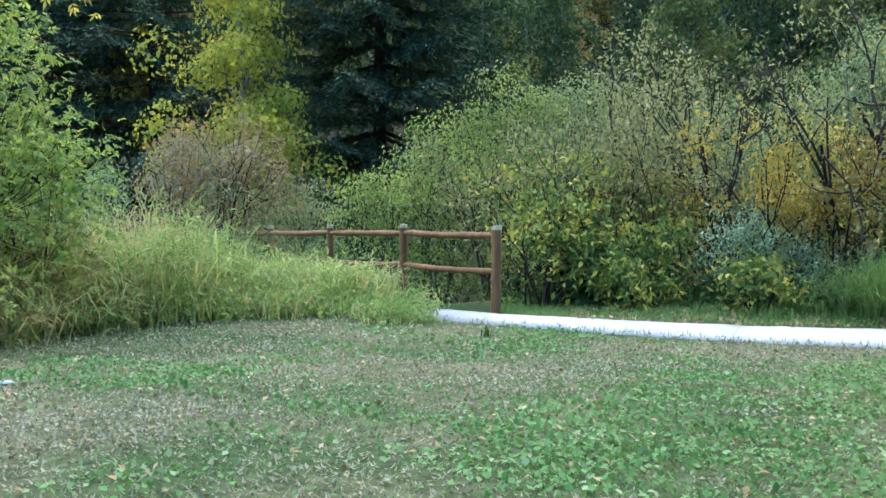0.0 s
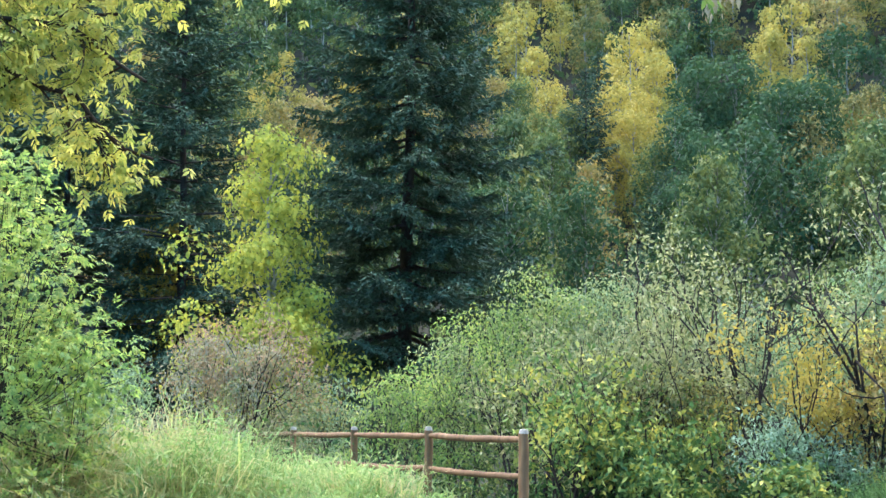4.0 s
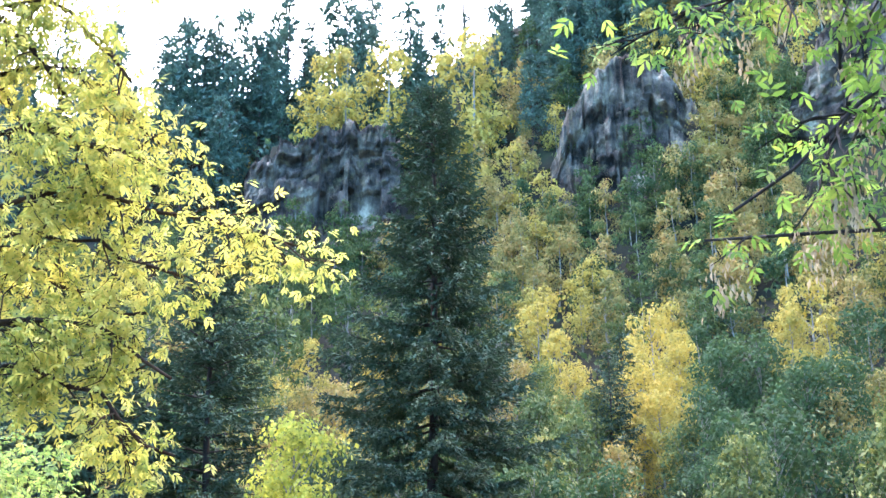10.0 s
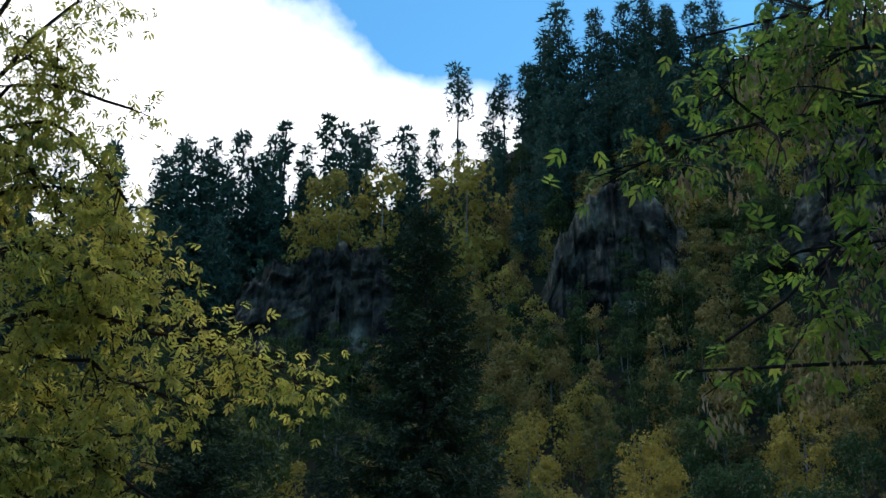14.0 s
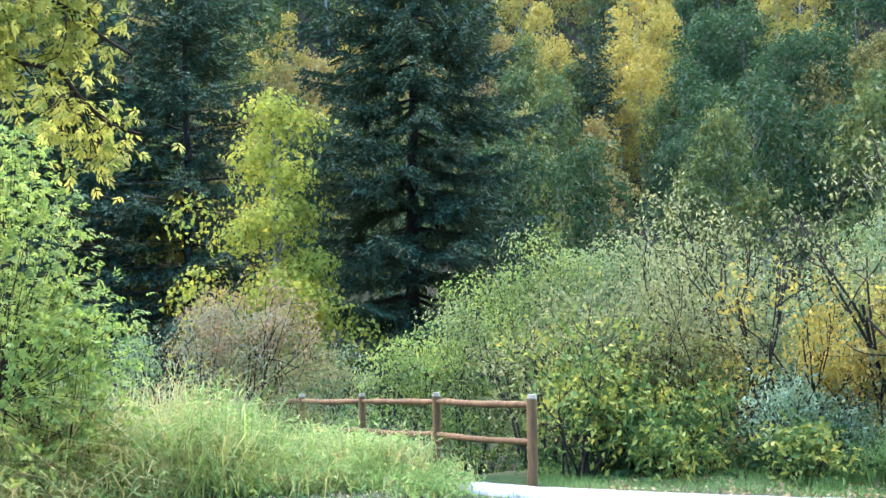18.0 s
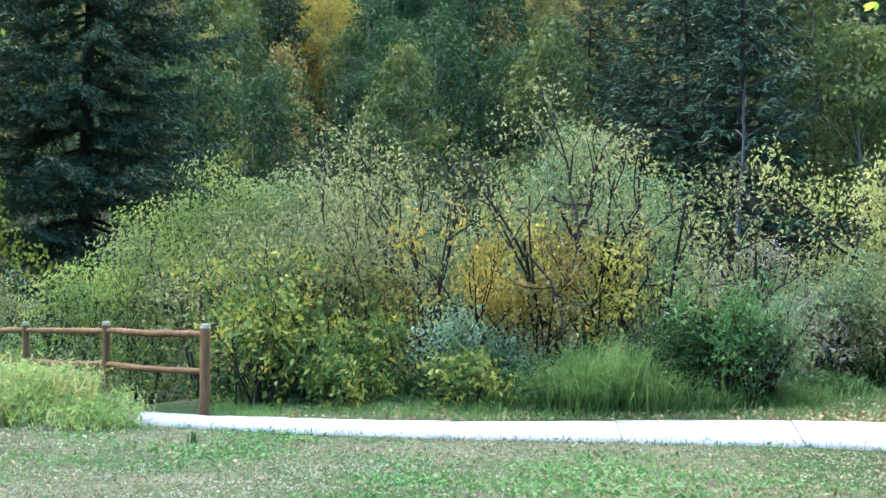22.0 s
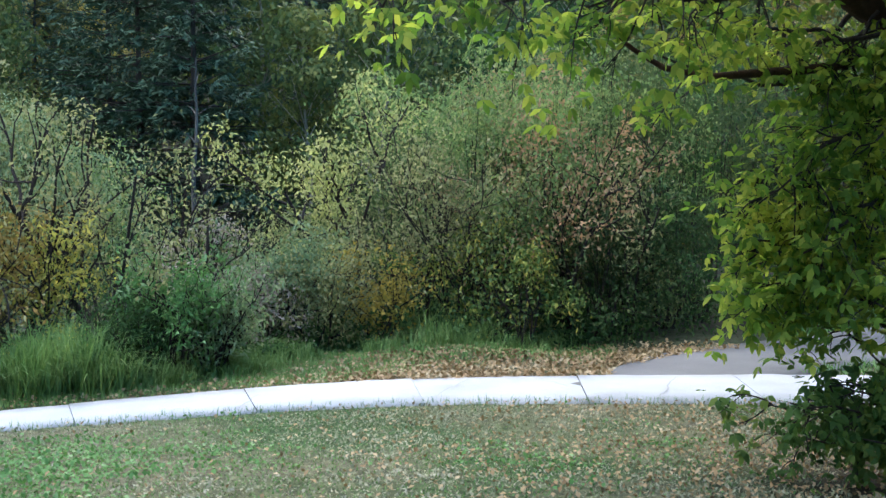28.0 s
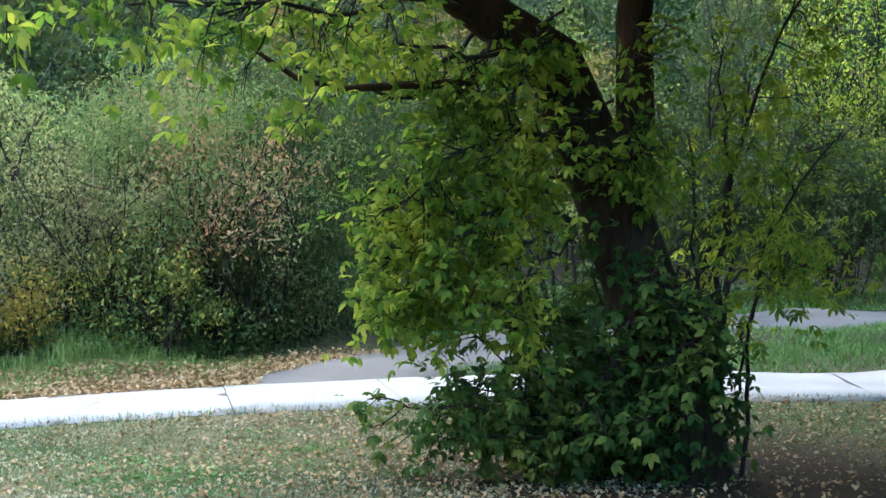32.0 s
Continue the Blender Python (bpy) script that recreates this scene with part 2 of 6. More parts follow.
L_THICKET = leaf_mat("leaves_grey_green_thicket", [(0.1, (0.0675, 0.135, 0.054)), (0.5, (0.203, 0.31, 0.122)), (0.85, (0.405, 0.446, 0.176)), (1.0, (0.54, 0.405, 0.189))], 0.5, 0.9)
L_PALEYEL = leaf_mat("leaves_pale_yellow", [(0.1, (0.144, 0.192, 0.072)), (0.5, (0.408, 0.432, 0.168)), (0.9, (0.649, 0.6, 0.276))], 0.5, 1.2)
L_PINK = leaf_mat("leaves_pale_pink_grey", [(0.1, (0.24, 0.2, 0.17)), (0.5, (0.46, 0.38, 0.34)), (1.0, (0.62, 0.52, 0.48))], 0.3, 1.2)
L_GREYWIL = leaf_mat("leaves_willow_yellow_grey", [(0.1, (0.0972, 0.151, 0.0648)), (0.5, (0.281, 0.335, 0.151)), (0.9, (0.497, 0.508, 0.238))], 0.4, 0.8)
# boxelder sucker leaves, with the shade under the crown put into the green
L_SUCKER_SHADED = leaf_mat("leaves_sucker_shaded", [(0.1, (0.0287, 0.0815, 0.0239)), (0.5, (0.0764, 0.162, 0.0382)), (0.8, (0.192, 0.268, 0.0525)), (1.0, (0.382, 0.363, 0.0669))], 0.5, 1.2)
L_ORANGE = leaf_mat("leaves_orange_pink", [(0.1, (0.2, 0.16, 0.09)), (0.5, (0.42, 0.28, 0.16)), (1.0, (0.6, 0.3, 0.14))], 0.3, 1.0)
L_CURRANT = leaf_mat("leaves_currant", [(0.1, (0.0354, 0.0944, 0.033)), (0.4, (0.13, 0.224, 0.059)), (0.65, (0.401, 0.401, 0.0826)), (0.88, (0.708, 0.543, 0.0944)), (1.0, (0.496, 0.189, 0.0826))], 0.3, 1.6)
L_SILVER = leaf_mat("leaves_silver", [(0.1, (0.11, 0.2, 0.10)), (0.5, (0.31, 0.44, 0.27)), (0.95, (0.52, 0.6, 0.43))], 0.25, 1.5)
L_CLOVER = leaf_mat("leaves_clover", [(0.1, (0.066, 0.176, 0.055)), (0.6, (0.143, 0.308, 0.0935)), (1.0, (0.48, 0.56, 0.38))], 0.25, 1.0)
L_HERB = leaf_mat("leaves_herb_green", [(0.1, (0.02, 0.06, 0.02)), (0.6, (0.06, 0.13, 0.04)), (1.0, (0.13, 0.2, 0.06))], 0.3, 1.0)
# thicket and hedge leaves in a darker green that carries their shade
L_SHADED = leaf_mat("leaves_thicket_shaded", [(0.1, (0.0403, 0.0747, 0.0322)), (0.55, (0.0978, 0.149, 0.0575)), (0.85, (0.196, 0.207, 0.0805)), (1.0, (0.276, 0.184, 0.092))], 0.4, 0.7)
L_SEED = leaf_mat("winged_seeds_tan", [(0.1, (0.3, 0.2, 0.12)), (0.9, (0.55, 0.42, 0.28))], 0.3, 2.0)
G_TALL = leaf_mat("tall_grass", [(0.1, (0.0915, 0.194, 0.0572)), (0.5, (0.217, 0.343, 0.103)), (0.8, (0.458, 0.458, 0.183)), (1.0, (0.572, 0.435, 0.229))], 0.42, 0.55)
G_STRAW = leaf_mat("straw_grass", [(0.1, (0.234, 0.312, 0.117)), (0.5, (0.507, 0.455, 0.221)), (1.0, (0.702, 0.494, 0.286))], 0.42, 0.6)
G_GREEN = leaf_mat("verge_grass", [(0.1, (0.072, 0.168, 0.048)), (0.6, (0.18, 0.312, 0.096)), (1.0, (0.336, 0.408, 0.156))], 0.3, 0.8)
G_LAWN = leaf_mat("lawn_blades", [(0.1, (0.05, 0.14, 0.035)), (0.5, (0.10, 0.23, 0.06)), (0.9, (0.2, 0.3, 0.12))], 0.25, 0.35)
G_DRY = leaf_mat("dry_lawn_blades", [(0.1, (0.16, 0.18, 0.10)), (0.45, (0.27, 0.27, 0.18)), (0.8, (0.4, 0.38, 0.29)), (1.0, (0.5, 0.48, 0.4))], 0.2, 0.8)
L_FORB = leaf_mat("leaves_meadow_forb", [(0.1, (0.128, 0.256, 0.0768)), (0.5, (0.32, 0.461, 0.166)), (0.8, (0.563, 0.589, 0.256)), (1.0, (0.691, 0.486, 0.307))], 0.42, 0.6)
L_FALLEN = leaf_mat("fallen_leaves", [(0.1, (0.17, 0.10, 0.05)), (0.5, (0.38, 0.25, 0.13)), (0.8, (0.52, 0.40, 0.25)), (1.0, (0.58, 0.52, 0.4))], 0.1, 1.0)


def ground_mat():
    m, nt, b = start_mat("ground_soil_turf", 0.95, 0.1)
    n1, n2 = noise_node(nt, 0.35, 4.0), noise_node(nt, 9.0, 6.0)
    r1 = ramp_into(nt, [(0.38, (0.035, 0.07, 0.025)), (0.62, (0.12, 0.11, 0.075))])
    nt.links.new(n1.outputs["Fac"], r1.inputs[0])
    r2 = ramp_into(nt, [(0.3, (0.35, 0.35, 0.35)), (0.7, (1.25, 1.2, 1.1))])
    nt.links.new(n2.outputs["Fac"], r2.inputs[0])
    turf = blend(nt, 1.0, r1.outputs[0], r2.outputs[0], "MULTIPLY")
    # forest floor away from the lawn: dark humus and moss
    tc = nt.nodes.new("ShaderNodeTexCoord")
    ln = nt.nodes.new("ShaderNodeVectorMath")
    ln.operation = "LENGTH"
    nt.links.new(tc.outputs["Object"], ln.inputs[0])
    far = nt.nodes.new("ShaderNodeMapRange")
    far.inputs[1].default_value, far.inputs[2].default_value = 17.0, 22.0
    nt.links.new(ln.outputs["Value"], far.inputs[0])
    n3 = noise_node(nt, 0.25, 6.0, 0.65)
    r3 = ramp_into(nt, [(0.35, (0.014, 0.013, 0.010)), (0.55, (0.026, 0.026, 0.017)), (0.7, (0.03, 0.04, 0.018))])
    nt.links.new(n3.outputs["Fac"], r3.inputs[0])
    # bare soil round the big boxelder, darkened further to hold the tree's shade
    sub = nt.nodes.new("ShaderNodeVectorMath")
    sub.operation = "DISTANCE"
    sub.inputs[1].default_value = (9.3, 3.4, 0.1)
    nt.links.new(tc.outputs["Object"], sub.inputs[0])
    soil_shade = nt.nodes.new("ShaderNodeMapRange")
    soil_shade.inputs[1].default_value, soil_shade.inputs[2].default_value, soil_shade.inputs[3].default_value, soil_shade.inputs[4].default_value = 1.6, 3.6, 1.0, 0.0
    nt.links.new(sub.outputs["Value"], soil_shade.inputs[0])
    turf = blend(nt, soil_shade.outputs[0], turf, (0.032, 0.022, 0.016))
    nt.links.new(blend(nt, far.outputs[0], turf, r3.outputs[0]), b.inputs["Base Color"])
    bump_in(nt, b, n2.outputs["Fac"], 0.7, 0.04)
    return m


def path_mat(name, base, worn):
    m, nt, b = start_mat(name, 0.85, 0.3)
    n1, n2 = noise_node(nt, 0.8, 5.0), noise_node(nt, 90.0, 3.0)
    r1 = ramp_into(nt, [(0.35, worn), (0.65, base)])
    nt.links.new(n1.outputs["Fac"], r1.inputs[0])
    r2 = ramp_into(nt, [(0.3, (0.82, 0.82, 0.82)), (0.7, (1.06, 1.06, 1.06))])
    nt.links.new(n2.outputs["Fac"], r2.inputs[0])
    nt.links.new(blend(nt, 1.0, r1.outputs[0], r2.outputs[0], "MULTIPLY"), b.inputs["Base Color"])
    bump_in(nt, b, n2.outputs["Fac"], 0.3, 0.005)
    return m


def rock_mat():
    m, nt, b = start_mat("limestone_cliff", 0.95, 0.1)
    n1 = noise_node(nt, 0.3, 8.0, 0.62, stretch=(1, 1, 0.9))
    r1 = ramp_into(nt, [(0.38, (0.02, 0.018, 0.018)), (0.48, (0.085, 0.073, 0.07)), (0.57, (0.17, 0.145, 0.13)), (0.66, (0.38, 0.33, 0.28))])
    nt.links.new(n1.outputs["Fac"], r1.inputs[0])
    # dark water streaks down the face
    n0 = noise_node(nt, 0.5, 6.0, 0.6, stretch=(1, 1, 0.4))
    r0 = ramp_into(nt, [(0.38, (0.45, 0.45, 0.48)), (0.58, (1, 1, 1))])
    nt.links.new(n0.outputs["Fac"], r0.inputs[0])
    streaked = blend(nt, 1.0, r1.outputs[0], r0.outputs[0], "MULTIPLY")
    # moss and rust on the ledges
    n2 = noise_node(nt, 0.6, 6.0, 0.65)
    r2 = ramp_into(nt, [(0.55, (0, 0, 0)), (0.68, (1, 1, 1))])
    nt.links.new(n2.outputs["Fac"], r2.inputs[0])
    nt.links.new(blend(nt, r2.outputs[0], blend(nt, 1.0, streaked, (1.12, 1.0, 0.86), "MULTIPLY"), (0.11, 0.085, 0.05)), b.inputs["Base Color"])
    n3 = noise_node(nt, 2.4, 8.0, 0.7)
    bump_in(nt, b, n3.outputs["Fac"], 0.9, 0.3)
    return m


def wood_mat(name, a, c):
    m, nt, b = start_mat(name, 0.75, 0.25)
    n = noise_node(nt, 16.0, 6.0, 0.6, stretch=(1, 1, 0.12))
    g = noise_node(nt, 2.5, 3.0)
    r = ramp_into(nt, [(0.3, a), (0.7, c)])
    nt.links.new(n.outputs["Fac"], r.inputs[0])
    nt.links.new(blend(nt, g.outputs["Fac"], r.outputs[0], tuple(0.55 * v for v in a)), b.inputs["Base Color"])
    bump_in(nt, b, n.outputs["Fac"], 0.6, 0.01)
    return m


M_GROUND = ground_mat()
M_PATH = path_mat("concrete_path", (0.34, 0.35, 0.375), (0.27, 0.28, 0.30))
M_ASPHALT = path_mat("asphalt_old_grey", (0.115, 0.115, 0.12), (0.075, 0.075, 0.08))
M_ROCK = rock_mat()
M_POST = wood_mat("round_pine_wood", (0.125, 0.062, 0.028), (0.31, 0.17, 0.082))
M_POSTTOP = wood_mat("weathered_end_grain", (0.3, 0.26, 0.2), (0.52, 0.46, 0.38))
M_CRACK, _nt, _b = start_mat("dark_joint", 0.95, 0.1)
_b.inputs["Base Color"].default_value = (0.24, 0.24, 0.245, 1)


# ---- shapes ----
def polar(az, d):
    return np.array((d * math.sin(radians(az)), d * math.cos(radians(az))))


def smooth(a, b, x):
    u = np.clip((np.asarray(x, float) - a) / (b - a), 0, 1)
    return u * u * (3 - 2 * u)


def ground_z(x, y):
    """The lie of the land: a lawn falling to the path, a dip with the creek, then the wooded slope and the ridge."""
    x, y = np.asarray(x, float), np.asarray(y, float)
    r = np.hypot(x, y)
    az = np.degrees(np.arctan2(x, y))
    z = 0.6 * (1 - smooth(1.0, 12.6, r)) + 0.03 * np.sin(x * 0.9 + 0.4 * y) * smooth(2, 6, r) * (1 - smooth(11, 13, r))
    z = z - 0.9 * smooth(14.8, 23, r) * (1 - smooth(8, 34, az)) * smooth(-70, -40, az)
    z = z - 0.16 * smooth(9, 13.5, r) * smooth(-40, -20, az) * (1 - smooth(2, 50, az))
    hill = np.interp(r, [38, 60, 85, 110, 150, 175, 260, 600, 3000], [-0.2, 6, 17.5, 32.5, 75, 83, 98, 150, 160])
    high = 1 + (np.interp(az, [-22, -5, 2, 8, 20], [0.9, 1.0, 1.13, 1.27, 1.33]) - 1) * smooth(96, 126, r)
    ledge = np.maximum(54.0 * smooth(-13.2, -12.2, az) * (1 - smooth(-5.0, -4.0, az)), 58.5 * smooth(3.4, 4.6, az) * (1 - smooth(9.6, 10.8, az)))
    hill = np.maximum(hill, ledge / np.maximum(high, 0.5) * smooth(119.6, 121.6, r))
    side = smooth(-95, -50, az) * (1 - smooth(120, 165, az))
    # unseen hill behind the camera, added to hold off low sky light
    low = np.interp(r, [38, 60, 120, 220, 3000], [0, 5, 26, 60, 160])
    up = side * hill * high + (1 - side) * low
    bumps = 0.8 * np.sin(az * 0.55 + r * 0.06) * np.sin(r * 0.11 - az * 0.2) * smooth(45, 70, r) + 0.1 * np.sin(x * 1.3) * np.sin(y * 1.1) * smooth(15, 18, r)
    return z + np.where(r > 38, up, up * smooth(30, 38, r)) + bumps


def gz(x, y):
    return float(ground_z(x, y))


def mesh_from(name, verts, faces, mat, flat=True):
    """A mesh from an (n, 3) array of corners and an (m, k) array of faces."""
    me = bpy.data.meshes.new(name)
    v, f = np.asarray(verts, np.float32), np.asarray(faces, np.int32)
    me.vertices.add(len(v))
    me.vertices.foreach_set("co", v.ravel())
    k = f.shape[1]
    me.loops.add(f.size)
    me.loops.foreach_set("vertex_index", f.ravel())
    me.polygons.add(len(f))
    me.polygons.foreach_set("loop_start", np.arange(0, f.size, k, dtype=np.int32))
    me.polygons.foreach_set("loop_total", np.full(len(f), k, np.int32))
    if not flat:
        me.polygons.foreach_set("use_smooth", np.ones(len(f), bool))
    me.update(calc_edges=True)
    me.materials.append(mat)
    return me


def piece(name, me, parent=None, label=""):
    ob = new(name, me)
    if parent is not None:
        ob.parent = parent
    if label:
        ob["label"] = label
    return ob


def part(name, bm, mat, parent, label=""):
    me = bpy.data.meshes.new(name)
    bm.to_mesh(me)
    bm.free()
    me.materials.append(mat)
    return piece(name, me, parent, label)


def unit(v):
    return v / np.maximum(np.linalg.norm(v, axis=-1, keepdims=True), 1e-9)


def leaf_arrays(rng, P, size, wide=0.5, droop=0.3, fold=0.15, out=None, flat=0.0, face=None, simple=False):
    """One folded, pointed leaf at each place; far off a single triangle."""
    n = len(P)
    L = size * rng.uniform(0.65, 1.35, n)[:, None]
    a = rng.normal(size=(n, 3)) + np.array((0, 0, -droop * 2))
    if out is not None:
        a = a + out * 1.2
    a = unit(a)
    nn = rng.normal(size=(n, 3)) * (1 - 0.7 * flat) + np.array((0, 0, 0.6 + 2 * flat))
    if face is not None:
        nn = face * 1.4 + rng.normal(size=(n, 3)) * 0.55
        a = unit(a - 0.8 * face * np.sum(a * face, 1, keepdims=True) + np.array((0, 0, -0.3)))
    s = unit(np.cross(a, nn))
    up = np.cross(s, a)
    if simple:
        v = np.empty((n, 3, 3))
        v[:, 0], v[:, 1], v[:, 2] = P - s * L * wide * 0.5, P + s * L * wide * 0.5, P + a * L
        return v.reshape(-1, 3), np.arange(n * 3).reshape(-1, 3)
    v = np.empty((n, 4, 3))
    v[:, 0] = P
    v[:, 1] = P + a * L * 0.45 + s * L * wide * 0.5 + up * L * fold
    v[:, 2] = P + a * L
    v[:, 3] = P + a * L * 0.45 - s * L * wide * 0.5 + up * L * fold
    base = np.arange(n)[:, None] * 4
    f = np.concatenate([base + np.array((0, 1, 2)), base + np.array((0, 2, 3))], 1).reshape(-1, 3)
    return v.reshape(-1, 3), f


def join_arrays(items):
    vs, fs, k = [], [], 0
    for v, f in items:
        vs.append(v)
        fs.append(f + k)
        k += len(v)
    return np.concatenate(vs), np.concatenate(fs)


def blade_arrays(rng, P, height, width, bend=0.35, simple=False):
    """Grass blades of three triangles, bent over."""
    n = len(P)
    h = (height * rng.uniform(0.55, 1.25, n))[:, None]
    w = (width * rng.uniform(0.7, 1.3, n))[:, None]
    t = rng.uniform(0, 6.283, n)
    d = np.stack([np.cos(t), np.sin(t), 0 * t], 1)
    s = np.stack([-np.sin(t), np.cos(t), 0 * t], 1)
    b = (bend * rng.uniform(0.2, 1.6, n))[:, None]
    up = np.array((0, 0, 1.0))
    if simple:
        v = np.empty((n, 3, 3))
        v[:, 0], v[:, 1] = P - s * w, P + s * w
        v[:, 2] = P + up * h * (1 - 0.3 * b) + d * h * b
        return v.reshape(-1, 3), np.arange(n * 3).reshape(-1, 3)
    v = np.empty((n, 5, 3))
    v[:, 0], v[:, 1] = P - s * w, P + s * w
    mid = P + up * h * 0.6 + d * h * b * 0.35
    v[:, 2], v[:, 3] = mid + s * w * 0.8, mid - s * w * 0.8
    v[:, 4] = P + up * h * (1 - 0.3 * b) + d * h * b
    k = np.arange(n)[:, None] * 5
    f = np.concatenate([k + np.array((0, 1, 2)), k + np.array((0, 2, 3)), k + np.array((3, 2, 4))], 1).reshape(-1, 3)
    return v.reshape(-1, 3), f


def tube_arrays(lines, sides=6):
    """Tapered tubes along lines: each is (points, radii)."""
    items = []
    ang = np.arange(sides) * 2 * math.pi / sides
    for pts, rad in lines:
        pts, rad = np.asarray(pts, float), np.asarray(rad, float)
        d = unit(np.gradient(pts, axis=0))
        ref = np.array((1.0, 0, 0)) if abs(d[0, 0]) < 0.8 else np.array((0, 1.0, 0))
        s = unit(np.cross(d, ref))
        u = np.cross(d, s)
        v = pts[:, None] + rad[:, None, None] * (np.cos(ang)[None, :, None] * s[:, None] + np.sin(ang)[None, :, None] * u[:, None])
        n = len(pts)
        i, j = np.meshgrid(np.arange(n - 1), np.arange(sides), indexing="ij")
        q = np.stack([i * sides + j, i * sides + (j + 1) % sides, (i + 1) * sides + (j + 1) % sides, (i + 1) * sides + j], -1).reshape(-1, 4)
        items.append((v.reshape(-1, 3), np.concatenate([q[:, [0, 1, 2]], q[:, [0, 2, 3]]])))
    return join_arrays(items)


def grow(rng, start, way, length, radius, depth, lines, tips, spread=0.7, up=0.15, bend=0.18, kids=(3, 5), shrink=0.6):
    n = 5
    p, d = np.array(start, float), unit(np.array(way, float))
    pts = [p.copy()]
    for _ in range(n):
        d = unit(d + rng.normal(size=3) * bend + np.array((0, 0, up)))
        p = p + d * length / n
        pts.append(p.copy())
    lines.append((np.array(pts), np.linspace(radius, radius * 0.45, n + 1)))
    if depth == 0:
        tips.extend(pts[2:])
        return
    for _ in range(rng.integers(kids[0], kids[1] + 1)):
        k = rng.uniform(0.35, 1.0)
        i = min(int(k * n), n - 1)
        q = pts[i] + (pts[i + 1] - pts[i]) * (k * n - i)
        side = rng.normal(size=3)
        grow(rng, q, unit(d + side * spread), length * shrink * rng.uniform(0.75, 1.2), radius * 0.5, depth - 1, lines, tips, spread, up, bend, kids, shrink)
    if depth == 1:
        tips.extend(pts[3:])


def spray(rng, tips, per, radius):
    t = np.asarray(tips)
    c = np.repeat(t, per, 0)
    return c + rng.normal(size=c.shape) * radius


def billow(rng, centres, per, radius):
    """Leaves over the outside of rounded clumps: their places and the way that they face."""
    c = np.repeat(np.asarray(centres, float), per, 0)
    r = np.repeat(radius * rng.uniform(0.6, 1.3, len(centres)), per)[:, None]
    d = unit(rng.normal(size=c.shape) + np.array((0, 0, 0.45)))
    q = d * np.array((1.15, 1.15, 0.8))
    return c + q * r * rng.uniform(0.75, 1.08, (len(c), 1)), d


def shrub(name, seed, at, height, stems, spread, leaf, per, size, mat, bark=BARK_DARK, lean=(0, 0), stem_r=0.022, cloud=0.16, depth=2, droop=0.3, wide=0.5,
          up=0.12, low=0.25, label="", category="shrub", group="", skirt=0, clumps=0, puff=0.32, bend=0.16):
    """A many-stemmed shrub: its stems and branches, and a crown of separate leaves along the twigs."""
    rng = np.random.default_rng(seed)
    x, y = at
    z = gz(x, y) - 0.05
    root = tagged(new(name), label, category, group)
    root.location = (x, y, z)
    lines, tips = [], []
    for k in range(stems):
        t = rng.uniform(0, 6.283)
        o = rng.uniform(0, low)
        start = (o * math.cos(t) * spread, o * math.sin(t) * spread, 0)
        way = (math.cos(t) * spread * rng.uniform(0.1, 0.75) + lean[0], math.sin(t) * spread * rng.uniform(0.1, 0.75) + lean[1], 1.0)
        lines = []
        grow(rng, start, way, height * rng.uniform(0.5, 0.75), stem_r * rng.uniform(0.7, 1.3), depth, lines, tips, 0.65, up, bend, (3, 4), 0.52)
        v, f = tube_arrays(lines, 4)
        piece("stem", mesh_from("stem", v, f, bark, False), root)
    tips = np.array([p for p in tips if p[2] > 0.12 * height])
    over = np.maximum(tips[:, 2] - height, 0)
    tips[:, 2] -= over * 0.85
    P = spray(rng, tips, per, cloud)
    if skirt:
        q = rng.normal(size=(skirt, 3)) * np.array((spread * height * 0.3, spread * height * 0.3, 0.3 * height)) + np.array((0, 0, height * 0.3))
        P = np.concatenate([P, q[q[:, 2] > 0.03]])
    P = P[P[:, 2] > 0.03]
    arrays = [leaf_arrays(rng, P, size, wide, droop)]
    if clumps:
        pick = tips[rng.integers(0, len(tips), clumps)] + rng.normal(0, 0.1, (clumps, 3))
        pick = pick[pick[:, 2] > 0.1 * height]
        Q, face = billow(rng, pick, int(26 * (puff / 0.3) ** 2 * (0.08 / size) ** 2), puff)
        k = Q[:, 2] > 0.03
        arrays.append(leaf_arrays(rng, Q[k], size * 1.1, wide, droop, face=face[k]))
    v, f = join_arrays(arrays)
    piece("crown", mesh_from("crown", v, f, mat), root)
    return root


